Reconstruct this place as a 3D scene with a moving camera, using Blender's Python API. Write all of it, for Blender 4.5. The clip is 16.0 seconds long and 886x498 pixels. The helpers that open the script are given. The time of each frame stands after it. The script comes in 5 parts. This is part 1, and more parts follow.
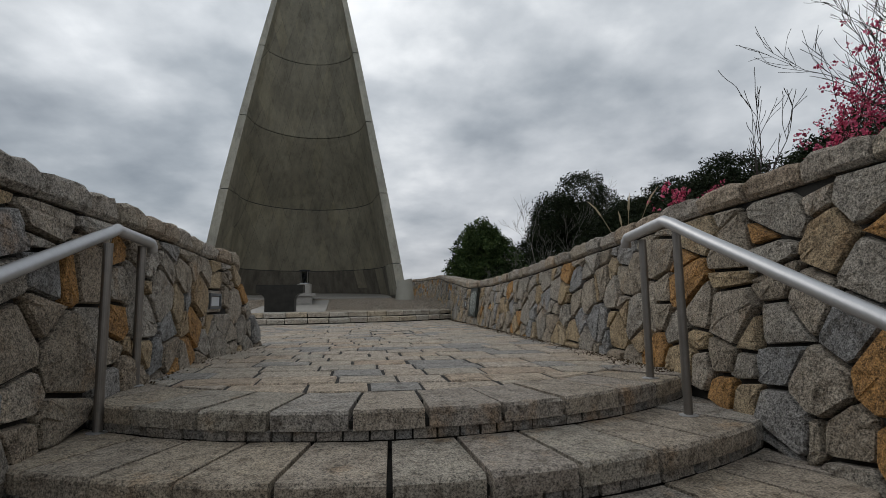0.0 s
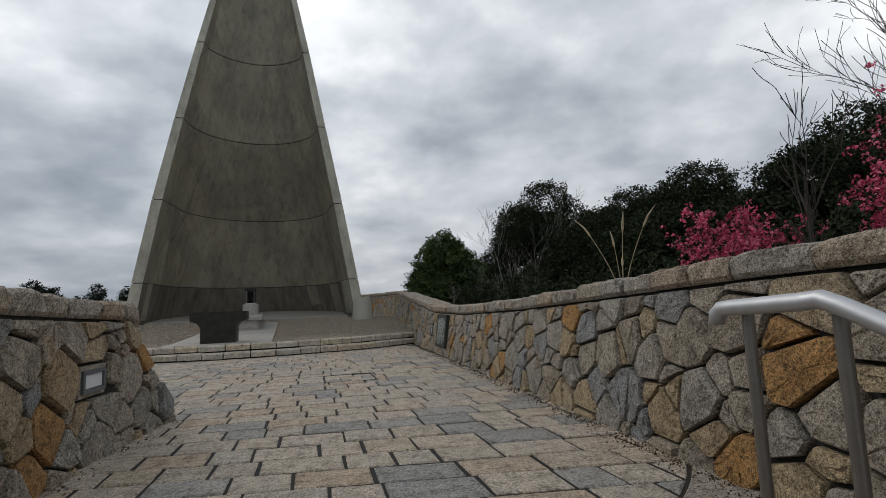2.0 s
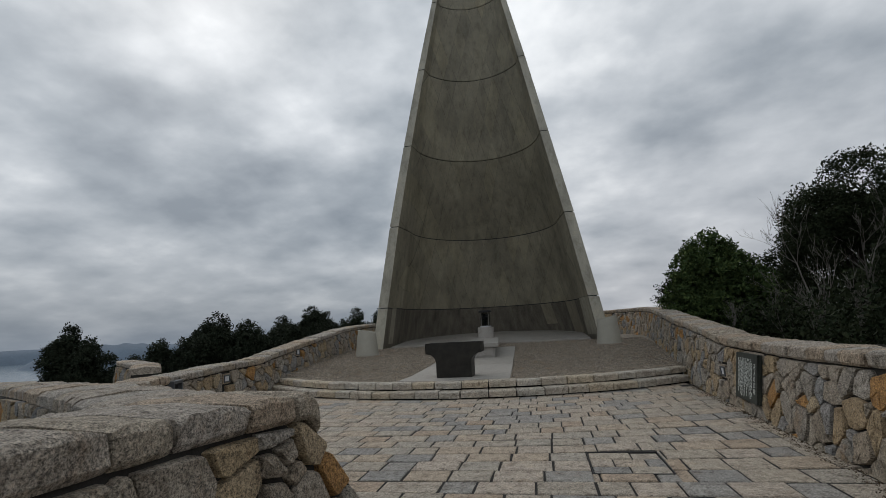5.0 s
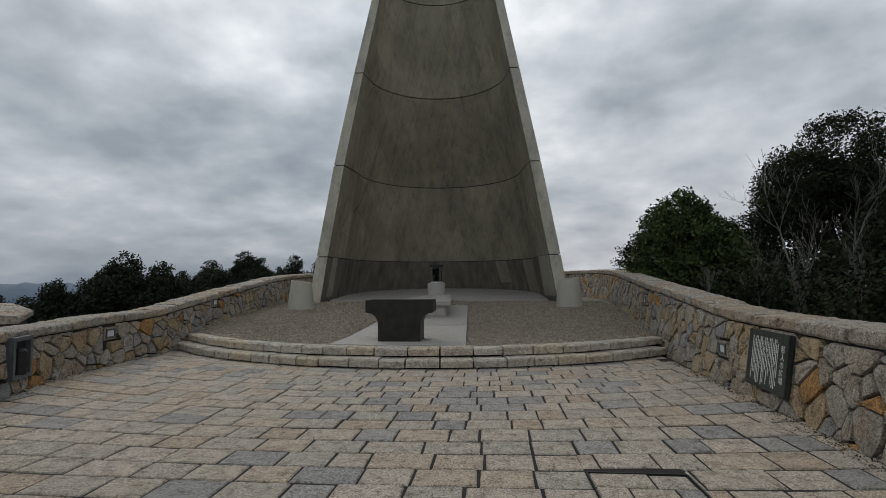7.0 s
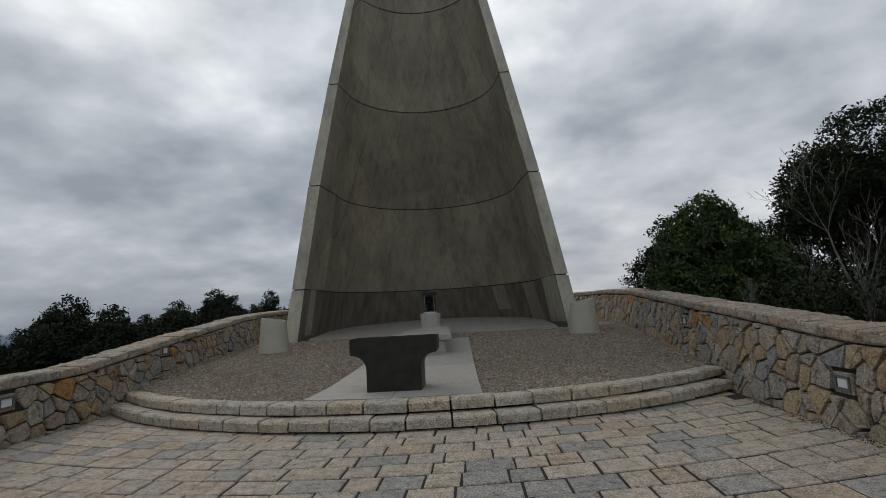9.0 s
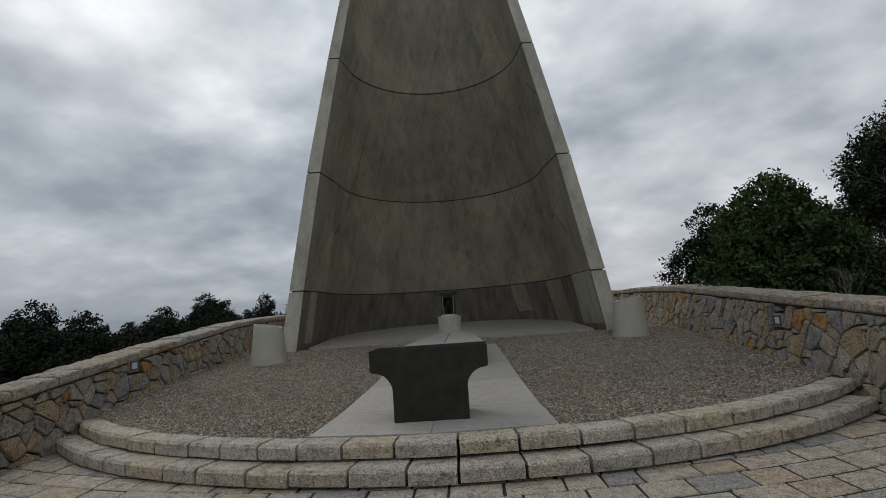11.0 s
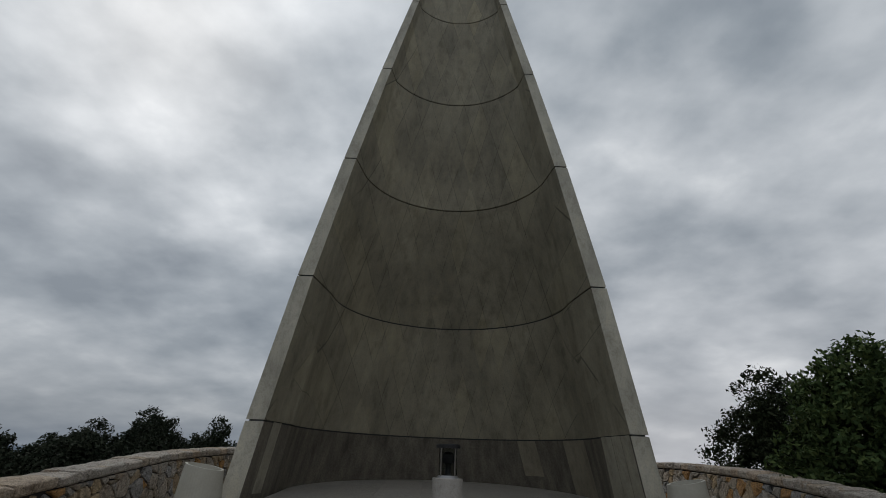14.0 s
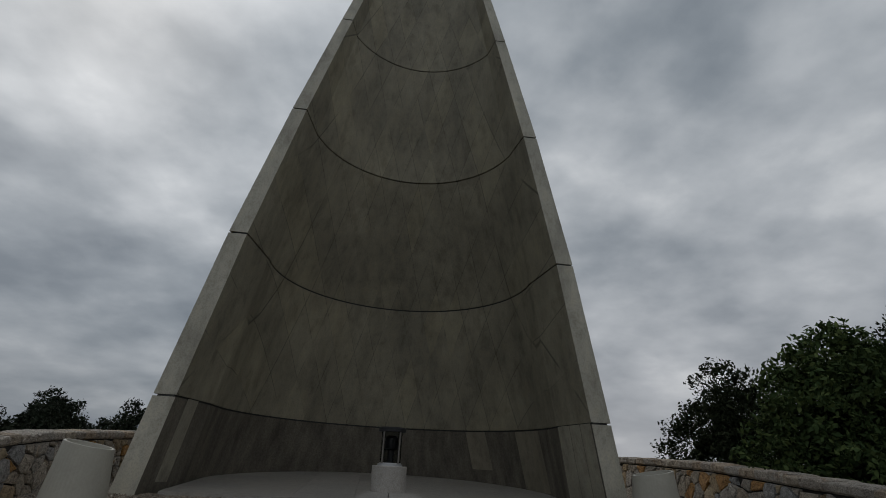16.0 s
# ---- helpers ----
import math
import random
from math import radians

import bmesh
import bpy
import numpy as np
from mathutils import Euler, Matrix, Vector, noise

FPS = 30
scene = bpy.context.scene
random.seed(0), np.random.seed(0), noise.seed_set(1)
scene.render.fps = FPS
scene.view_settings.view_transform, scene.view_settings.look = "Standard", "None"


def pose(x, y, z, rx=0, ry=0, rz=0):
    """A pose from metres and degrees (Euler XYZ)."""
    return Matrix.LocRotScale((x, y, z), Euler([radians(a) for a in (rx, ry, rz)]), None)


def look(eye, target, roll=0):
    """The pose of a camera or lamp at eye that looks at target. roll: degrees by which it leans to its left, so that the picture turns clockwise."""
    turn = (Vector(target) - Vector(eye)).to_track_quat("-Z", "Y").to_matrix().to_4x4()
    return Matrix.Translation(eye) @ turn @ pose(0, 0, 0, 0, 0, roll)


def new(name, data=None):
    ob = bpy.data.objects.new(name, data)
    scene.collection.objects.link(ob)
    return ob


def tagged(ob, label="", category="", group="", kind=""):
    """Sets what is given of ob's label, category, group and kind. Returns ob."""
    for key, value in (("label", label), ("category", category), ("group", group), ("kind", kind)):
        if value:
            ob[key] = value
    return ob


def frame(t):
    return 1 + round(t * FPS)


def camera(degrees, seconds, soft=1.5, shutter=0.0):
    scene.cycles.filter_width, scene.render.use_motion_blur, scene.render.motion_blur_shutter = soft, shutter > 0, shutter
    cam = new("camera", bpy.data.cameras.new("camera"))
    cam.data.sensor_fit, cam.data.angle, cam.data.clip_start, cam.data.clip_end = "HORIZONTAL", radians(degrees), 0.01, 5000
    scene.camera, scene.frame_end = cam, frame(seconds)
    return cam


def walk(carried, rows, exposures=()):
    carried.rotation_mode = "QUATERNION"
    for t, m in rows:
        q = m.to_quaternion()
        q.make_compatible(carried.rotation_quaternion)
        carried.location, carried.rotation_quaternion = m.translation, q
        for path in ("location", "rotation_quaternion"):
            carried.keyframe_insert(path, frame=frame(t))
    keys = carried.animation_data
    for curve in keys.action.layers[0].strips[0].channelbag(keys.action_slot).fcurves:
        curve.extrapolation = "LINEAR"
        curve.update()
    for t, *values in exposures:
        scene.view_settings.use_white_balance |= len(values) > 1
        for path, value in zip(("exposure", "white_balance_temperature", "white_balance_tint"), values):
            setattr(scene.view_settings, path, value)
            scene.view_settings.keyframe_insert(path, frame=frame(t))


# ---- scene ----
cam = camera(84.0, 16.0, soft=0.75)
# seconds, eye, target, roll
PATH = [
    (0, (2.316, -15.68, 0.54), (2.661, -13.722, 0.759), -0.9),
    (0.5, (2.406, -15.306, 0.647), (2.792, -13.357, 0.868), -1.5),
    (1, (2.393, -14.96, 0.726), (2.836, -13.022, 0.947), -2.2),
    (1.5, (2.367, -14.648, 0.904), (2.857, -12.723, 1.143), -2.3),
    (2, (2.4, -14.32, 1.05), (2.918, -12.403, 1.288), -2.2),
    (2.5, (2.427, -13.949, 1.149), (2.905, -12.021, 1.387), -2.1),
    (3.2, (2.302, -13.193, 1.259), (2.591, -11.236, 1.552), -0.1),
    (3.6, (2.301, -12.82, 1.399), (2.461, -10.849, 1.696), -0.1),
    (4, (2.292, -12.483, 1.393), (2.295, -10.496, 1.624), -2.9),
    (4.5, (2.251, -12.211, 1.553), (2.001, -10.248, 1.846), -3.1),
    (4.7, (2.245, -12.153, 1.526), (1.866, -10.217, 1.855), -3.1),
    (7, (1.813, -9.911, 1.55), (1.631, -7.923, 1.683), -0.4),
    (7.5, (1.795, -9.273, 1.514), (1.68, -7.283, 1.684), -0.5),
    (8, (1.687, -8.796, 1.504), (1.592, -6.809, 1.717), -1.2),
    (8.5, (1.51, -8.36, 1.505), (1.412, -6.378, 1.752), -2.4),
    (9, (1.308, -7.842, 1.548), (1.201, -5.86, 1.799), -3.3),
    (11.5, (0.333, -5.367, 1.544), (0.24, -3.389, 1.825), -4.2),
    (12, (0.134, -4.873, 1.549), (0.025, -2.908, 1.908), -3.9),
    (12.5, (0.012, -4.385, 1.58), (-0.148, -2.428, 1.957), -0.0),
    (13, (-0.052, -4.033, 1.588), (-0.195, -2.088, 2.029), 3.2),
    (13.4, (-0.177, -3.737, 1.624), (-0.265, -1.812, 2.157), 1.4),
    (14, (-0.084, -3.527, 1.843), (-0.125, -1.69, 2.632), 2.3),
    (14.3, (-0.02, -3.197, 1.916), (-0.032, -1.435, 2.863), 3.1),
    (14.6, (-0.136, -3.097, 1.918), (-0.112, -1.4, 2.978), 3.8),
    (15, (-0.273, -3.009, 1.938), (-0.223, -1.382, 3.1), 4.9),
    (15.5, (-0.248, -2.439, 1.83), (-0.153, -0.722, 2.851), 3.4),
    (16, (-0.127, -2.066, 1.581), (0.027, -0.241, 2.382), 3.2),
]
EXPOSURES = [(0.0, -0.06), (1.0, -0.04), (2.5, 0.07), (3.5, -0.07), (4.5, -0.14), (7.0, -0.02), (9.0, -0.08), (11.5, -0.04), (12.5, -0.13), (13.5, -0.16),
             (14.0, -0.3), (14.5, -0.74), (15.0, -0.82), (15.5, -0.76), (16.0, -0.58)]
walk(cam, [(t, look(eye, target, roll)) for t, eye, target, roll in PATH],
     exposures=EXPOSURES)

# ---- world and light ----
world = bpy.data.worlds.new("overcast_sky")
scene.world = world
world.use_nodes = True
SUN_AZ, SUN_EL = radians(-40), radians(42)


def build_sky():
    nt = world.node_tree
    nt.nodes.clear()
    N, L = nt.nodes.new, nt.links.new
    out, bg = N("ShaderNodeOutputWorld"), N("ShaderNodeBackground")
    sky = N("ShaderNodeTexSky")
    sky.sky_type, sky.sun_disc = "NISHITA", False
    sky.sun_elevation, sky.sun_rotation = SUN_EL, SUN_AZ
    sky.dust_density, sky.ozone_density = 4.0, 1.0
    tc, sep = N("ShaderNodeTexCoord"), N("ShaderNodeSeparateXYZ")
    L(tc.outputs["Generated"], sep.inputs[0])

    def math_node(op, a, b=None):
        m = N("ShaderNodeMath")
        m.operation = op
        for k, v in enumerate((a, b)):
            if v is None:
                continue
            if isinstance(v, (int, float)):
                m.inputs[k].default_value = v
            else:
                L(v, m.inputs[k])
        return m.outputs[0]

    high = math_node("MAXIMUM", sep.outputs[2], 0.0)
    den = math_node("ADD", high, 0.30)
    comb = N("ShaderNodeCombineXYZ")
    L(math_node("DIVIDE", sep.outputs[0], den), comb.inputs[0])
    L(math_node("DIVIDE", sep.outputs[1], den), comb.inputs[1])

    def noise_node(scale, detail, rough, shift, dist=0.0):
        mp = N("ShaderNodeMapping")
        mp.inputs["Location"].default_value = shift
        L(comb.outputs[0], mp.inputs[0])
        nz = N("ShaderNodeTexNoise")
        nz.inputs["Scale"].default_value, nz.inputs["Detail"].default_value = scale, detail
        nz.inputs["Roughness"].default_value, nz.inputs["Distortion"].default_value = rough, dist
        L(mp.outputs[0], nz.inputs[0])
        return nz.outputs[0]

    big = noise_node(1.15, 4, 0.5, (3.1, 1.7, 0), 0.1)
    fine = noise_node(2.8, 7, 0.48, (0.4, 5.2, 1), 0.0)
    puff = noise_node(7.0, 5, 0.5, (2.2, 0.9, 4), 0.0)
    mix = math_node("ADD", math_node("ADD", math_node("MULTIPLY", big, 0.46), math_node("MULTIPLY", fine, 0.40)), math_node("MULTIPLY", puff, 0.14))
    ramp = N("ShaderNodeValToRGB")
    els = ramp.color_ramp.elements
    els[0].position, els[0].color = 0.35, CLOUD[0]
    els[1].position, els[1].color = 0.64, CLOUD[3]
    for pos, col in ((0.43, CLOUD[1]), (0.53, CLOUD[2])):
        e = els.new(pos)
        e.color = col
    L(mix, ramp.inputs[0])
    # thinner, brighter cloud round the hidden sun
    dot = N("ShaderNodeVectorMath")
    dot.operation = "DOT_PRODUCT"
    L(tc.outputs["Generated"], dot.inputs[0])
    dot.inputs[1].default_value = (math.sin(SUN_AZ) * math.cos(SUN_EL), math.cos(SUN_AZ) * math.cos(SUN_EL), math.sin(SUN_EL))
    glow = math_node("POWER", math_node("MAXIMUM", dot.outputs["Value"], 0.0), 8.0)
    gain = math_node("ADD", 0.88, math_node("MULTIPLY", glow, 0.36))
    # haze towards the horizon
    hz = math_node("POWER", math_node("SUBTRACT", 1.0, high), 3.6)
    bank = N("ShaderNodeMapRange")
    L(math_node("ADD", sep.outputs[0], math_node("MULTIPLY", fine, 0.5)), bank.inputs[0])
    bank.inputs[1].default_value, bank.inputs[2].default_value = 0.0, 0.55
    low = N("ShaderNodeMix")
    low.data_type = "RGBA"
    L(bank.outputs[0], low.inputs["Factor"])
    low.inputs["A"].default_value, low.inputs["B"].default_value = (0.195, 0.24, 0.30, 1), (0.60, 0.61, 0.65, 1)
    mixh = N("ShaderNodeMix")
    mixh.data_type = "RGBA"
    L(math_node("MULTIPLY", hz, 0.85), mixh.inputs["Factor"])
    L(ramp.outputs[0], mixh.inputs["A"])
    L(low.outputs["Result"], mixh.inputs["B"])
    sc = N("ShaderNodeVectorMath")
    sc.operation = "SCALE"
    L(mixh.outputs["Result"], sc.inputs[0])
    L(gain, sc.inputs["Scale"])
    sk = N("ShaderNodeVectorMath")
    sk.operation = "SCALE"
    L(sky.outputs[0], sk.inputs[0])
    sk.inputs["Scale"].default_value = 0.005
    add = N("ShaderNodeVectorMath")
    L(sc.outputs[0], add.inputs[0])
    L(sk.outputs[0], add.inputs[1])
    L(add.outputs[0], bg.inputs[0])
    bg.inputs[1].default_value = 1.0
    L(bg.outputs[0], out.inputs[0])


CLOUD = ((0.24, 0.285, 0.335, 1), (0.40, 0.45, 0.50, 1), (0.69, 0.735, 0.78, 1), (1.18, 1.21, 1.23, 1))
build_sky()
sun = new("sun", bpy.data.lights.new("sun", "SUN"))
sun.data.energy, sun.data.angle, sun.data.color = 0.6, radians(24), (1.0, 0.96, 0.9)
sun.matrix_world = look((-20 * math.sin(-SUN_AZ), 20 * math.cos(SUN_AZ), 20 * math.tan(SUN_EL)), (0, 0, 0))


# ---- materials ----
def shader(name, rough=0.8, metal=0.0):
    m = bpy.data.materials.new(name)
    m.use_nodes = True
    b = m.node_tree.nodes["Principled BSDF"]
    b.inputs["Roughness"].default_value, b.inputs["Metallic"].default_value = rough, metal
    return m, m.node_tree, b


def tex(nt, kind, scale, detail=4, rough=0.55, coords="Object", stretch=(1, 1, 1)):
    tc, mp = nt.nodes.new("ShaderNodeTexCoord"), nt.nodes.new("ShaderNodeMapping")
    mp.inputs["Scale"].default_value = stretch
    nt.links.new(tc.outputs[coords], mp.inputs[0])
    n = nt.nodes.new("ShaderNodeTexNoise" if kind == "noise" else "ShaderNodeTexVoronoi")
    n.inputs["Scale"].default_value = scale
    if kind == "noise":
        n.inputs["Detail"].default_value, n.inputs["Roughness"].default_value = detail, rough
    nt.links.new(mp.outputs[0], n.inputs["Vector"])
    return n


def ramp(nt, fac, stops, interp="LINEAR"):
    r = nt.nodes.new("ShaderNodeValToRGB")
    r.color_ramp.interpolation = interp
    els = r.color_ramp.elements
    while len(els) < len(stops):
        els.new(0.5)
    for e, (p, c) in zip(els, stops):
        e.position, e.color = p, (*c, 1) if len(c) == 3 else c
    nt.links.new(fac, r.inputs[0])
    return r.outputs[0]


def blend(nt, mode, fac, a, b):
    m = nt.nodes.new("ShaderNodeMix")
    m.data_type, m.blend_type = "RGBA", mode
    for key, v in (("Factor", fac), ("A", a), ("B", b)):
        if isinstance(v, (int, float)):
            m.inputs[key].default_value = v
        elif isinstance(v, tuple):
            m.inputs[key].default_value = (*v, 1)
        else:
            nt.links.new(v, m.inputs[key])
    return m.outputs["Result"]


def bump(nt, bsdf, height, strength, distance, prev=None):
    b = nt.nodes.new("ShaderNodeBump")
    b.inputs["Strength"].default_value, b.inputs["Distance"].default_value = strength, distance
    nt.links.new(height, b.inputs["Height"])
    if prev is not None:
        nt.links.new(prev, b.inputs["Normal"])
    nt.links.new(b.outputs[0], bsdf.inputs["Normal"])
    return b.outputs[0]


def grey(v):
    return (v, v, v)


def granite(name, tones, source="object", speck=0.75, rough=0.85, relief=0.012, rusty=0.5, mottle=1.0):
    """Granite whose tone differs from piece to piece, with mica specks, rust and dirt."""
    m, nt, b = shader(name, rough)
    if source == "object":
        rnd = nt.nodes.new("ShaderNodeObjectInfo").outputs["Random"]
    else:
        rnd = nt.nodes.new("ShaderNodeNewGeometry").outputs["Random Per Island"]
    n = len(tones)
    base = ramp(nt, rnd, [(i / n, c) for i, c in enumerate(tones)], "CONSTANT")
    patch = tex(nt, "noise", 5.5, 4, 0.6)
    base = blend(nt, "MULTIPLY", 0.75 * mottle, base, ramp(nt, patch.outputs[0], [(0.3, (0.62, 0.60, 0.57)), (0.55, (1, 1, 1)), (0.75, (1.12, 1.08, 1.0))]))
    rust = tex(nt, "noise", 2.7, 5, 0.65, stretch=(1, 1, 0.7))
    base = blend(nt, "MIX", ramp(nt, rust.outputs[0], [(0.58, grey(0)), (0.72, grey(rusty))]), base, (0.33, 0.19, 0.075))
    base = blend(nt, "MULTIPLY", 1.0, base, (1.04, 0.99, 0.92))
    grain = tex(nt, "noise", 110, 2, 0.7)
    base = blend(nt, "MULTIPLY", speck, base, ramp(nt, grain.outputs[0], [(0.36, grey(0.2)), (0.47, grey(0.9)), (0.62, grey(1.45))]))
    mica = tex(nt, "noise", 48, 4, 0.75)
    base = blend(nt, "MULTIPLY", 0.85 * mottle, base, ramp(nt, mica.outputs[0], [(0.36, grey(0.28)), (0.47, grey(0.95)), (0.64, grey(1.35))]))
    soot = tex(nt, "noise", 11, 6, 0.75)
    base = blend(nt, "MULTIPLY", 0.8 * mottle, base, ramp(nt, soot.outputs[0], [(0.34, (0.42, 0.38, 0.34)), (0.46, grey(1.0)), (0.7, grey(1.12))]))
    nt.links.new(base, b.inputs["Base Color"])
    rough1 = tex(nt, "noise", 17, 6, 0.7)
    nrm = bump(nt, b, rough1.outputs[0], 1.0, relief * 3.2)
    bump(nt, b, grain.outputs[0], 0.5, relief * 0.35, nrm)
    return m


def plain(name, color, rough=0.8, metal=0.0, var=0.25, scale=6.0, relief=0.002, stretch=(1, 1, 1)):
    m, nt, b = shader(name, rough, metal)
    n1, n2 = tex(nt, "noise", scale, 5, 0.6, stretch=stretch), tex(nt, "noise", scale * 14, 3, 0.6)
    c = blend(nt, "MULTIPLY", 1.0, color, ramp(nt, n1.outputs[0], [(0.3, grey(1 - var)), (0.7, grey(1 + var))]))
    c = blend(nt, "MULTIPLY", 0.6, c, ramp(nt, n2.outputs[0], [(0.35, grey(1 - var)), (0.65, grey(1 + var * 0.6))]))
    nt.links.new(c, b.inputs["Base Color"])
    if relief:
        bump(nt, b, n2.outputs[0], 0.6, relief)
    return m


def concrete_material(name, base, panels=True):
    """Board-marked concrete: slanted form panels of slightly different tone, run-off streaks, pale bloom."""
    m, nt, b = shader(name, 0.72)
    col = blend(nt, "MIX", 0.0, base, base)
    cloud = tex(nt, "noise", 0.55, 5, 0.6)
    col = blend(nt, "MULTIPLY", 0.8, col, ramp(nt, cloud.outputs[0], [(0.3, (0.72, 0.72, 0.70)), (0.7, (1.2, 1.2, 1.16))]))
    if panels:
        tc, sep = nt.nodes.new("ShaderNodeTexCoord"), nt.nodes.new("ShaderNodeSeparateXYZ")
        nt.links.new(tc.outputs["Object"], sep.inputs[0])

        def mth(op, a, c=0.0):
            k = nt.nodes.new("ShaderNodeMath")
            k.operation = op
            for i, v in enumerate((a, c)):
                if isinstance(v, (int, float)):
                    k.inputs[i].default_value = v
                else:
                    nt.links.new(v, k.inputs[i])
            return k.outputs[0]

        px, pz = mth("MULTIPLY", sep.outputs[0], 1.7), mth("MULTIPLY", sep.outputs[2], 0.5)
        ua, ub = mth("ADD", px, pz), mth("SUBTRACT", px, pz)
        cell = nt.nodes.new("ShaderNodeCombineXYZ")
        nt.links.new(mth("FLOOR", ua), cell.inputs[0])
        nt.links.new(mth("FLOOR", ub), cell.inputs[1])
        wn = nt.nodes.new("ShaderNodeTexWhiteNoise")
        wn.noise_dimensions = "2D"
        nt.links.new(cell.outputs[0], wn.inputs["Vector"])
        col = blend(nt, "MULTIPLY", 0.6, col, ramp(nt, wn.outputs["Value"], [(0, grey(0.8)), (0.75, grey(1.02)), (0.95, (1.12, 1.1, 1.02)), (1.0, (1.38, 1.3, 1.12))]))
        line = mth("MINIMUM", mth("PINGPONG", ua, 0.5), mth("PINGPONG", ub, 0.5))
        mask = tex(nt, "noise", 0.7, 2, 0.5)
        col = blend(nt, "MULTIPLY", ramp(nt, mask.outputs[0], [(0.36, grey(0)), (0.52, grey(0.75))]), col,
                    ramp(nt, line, [(0.005, grey(0.3)), (0.013, grey(1.0))]))
    streak = tex(nt, "noise", 1.6, 4, 0.6, stretch=(1.3, 1.3, 0.1))
    col = blend(nt, "MULTIPLY", 0.4, col, ramp(nt, streak.outputs[0], [(0.33, grey(0.55)), (0.5, grey(1.0)), (0.72, grey(1.18))]))
    smudge = tex(nt, "noise", 3.2, 8, 0.72, stretch=(1, 1, 0.55))
    col = blend(nt, "MULTIPLY", 0.75, col, ramp(nt, smudge.outputs[0], [(0.34, (0.66, 0.64, 0.60)), (0.5, grey(1.0)), (0.68, (1.18, 1.15, 1.06))]))
    dots = tex(nt, "noise", 34, 3, 0.6)
    col = blend(nt, "MULTIPLY", 0.5, col, ramp(nt, dots.outputs[0], [(0.36, grey(0.7)), (0.55, grey(1.05))]))
    nt.links.new(col, b.inputs["Base Color"])
    nrm = bump(nt, b, dots.outputs[0], 0.4, 0.004)
    bump(nt, b, cloud.outputs[0], 0.2, 0.02, nrm)
    return m


def leaf_material(name, tones, rough=0.75):
    m, nt, b = shader(name, rough)
    rnd = nt.nodes.new("ShaderNodeNewGeometry").outputs["Random Per Island"]
    c = ramp(nt, rnd, [(i / max(1, len(tones) - 1), t) for i, t in enumerate(tones)])
    big = tex(nt, "noise", 1.3, 3, 0.6)
    c = blend(nt, "MULTIPLY", 0.8, c, ramp(nt, big.outputs[0], [(0.35, grey(0.6)), (0.65, grey(1.25))]))
    nt.links.new(c, b.inputs["Base Color"])
    b.inputs["Specular IOR Level"].default_value = 0.08
    return m


WALL_TONES = [(0.365, 0.329, 0.283), (0.311, 0.293, 0.266), (0.392, 0.311, 0.201), (0.293, 0.293, 0.297), (0.374, 0.338, 0.293), (0.329, 0.283, 0.229), (0.402, 0.229, 0.086),
              (0.338, 0.315, 0.283), (0.402, 0.329, 0.229), (0.266, 0.275, 0.288), (0.347, 0.311, 0.260), (0.384, 0.365, 0.338), (0.329, 0.311, 0.283), (0.374, 0.293, 0.192), (0.302, 0.266, 0.220)]
CAP_TONES = [(0.432, 0.394, 0.351), (0.410, 0.367, 0.308), (0.454, 0.383, 0.308), (0.400, 0.378, 0.351), (0.432, 0.356, 0.281), (0.421, 0.389, 0.356)]
PAVE_TONES = [(0.404, 0.364, 0.312), (0.378, 0.346, 0.304), (0.414, 0.354, 0.290), (0.368, 0.346, 0.312), (0.404, 0.354, 0.300), (0.304, 0.300, 0.294),
              (0.424, 0.378, 0.332), (0.386, 0.318, 0.254), (0.368, 0.336, 0.294), (0.266, 0.266, 0.266), (0.414, 0.368, 0.322), (0.396, 0.358, 0.312)]
M_STONE = granite("rubble_granite", WALL_TONES, relief=0.016)
M_STONE_FAR = granite("rubble_granite_joined", WALL_TONES, "island", relief=0.016)
M_CAP = granite("cap_granite", CAP_TONES, relief=0.022)
M_CURB = granite("curb_granite", [(0.50, 0.46, 0.40), (0.47, 0.44, 0.40), (0.52, 0.46, 0.37), (0.49, 0.47, 0.43)], relief=0.014, rusty=0.3)
M_PAVE = granite("paving_granite", PAVE_TONES, relief=0.008, rusty=0.2)
M_PAVE_FAR = granite("paving_granite_joined", PAVE_TONES, "island", relief=0.008, rusty=0.2)
M_STEP = granite("step_granite", [(0.319, 0.285, 0.245), (0.313, 0.292, 0.258), (0.292, 0.279, 0.264), (0.339, 0.298, 0.245), (0.298, 0.271, 0.245)], relief=0.008)
M_SETT = granite("sett_granite", [(0.24, 0.23, 0.22), (0.28, 0.26, 0.24), (0.2, 0.2, 0.2)], "island", relief=0.006)
M_SLAB = granite("sawn_granite", [(0.336, 0.332, 0.323), (0.311, 0.307, 0.302), (0.361, 0.353, 0.344), (0.323, 0.315, 0.302)], speck=0.3, rough=0.6, relief=0.001, rusty=0.12, mottle=0.35)
M_MORTAR = plain("mortar", (0.028, 0.025, 0.021), 0.95, var=0.35, scale=7, relief=0.006)
M_JOINT = plain("paving_joint", (0.014, 0.012, 0.01), 0.95, var=0.4, scale=9, relief=0.006)
M_CONC = concrete_material("board_marked_concrete", (0.305, 0.277, 0.212))
M_BOARD = concrete_material("stained_board_concrete", (0.27, 0.24, 0.185), panels=False)
M_FLANK = concrete_material("flank_board_concrete", (0.34, 0.315, 0.255), panels=False)
M_CONC_EDGE = concrete_material("smooth_edge_concrete", (0.45, 0.425, 0.36), panels=False)
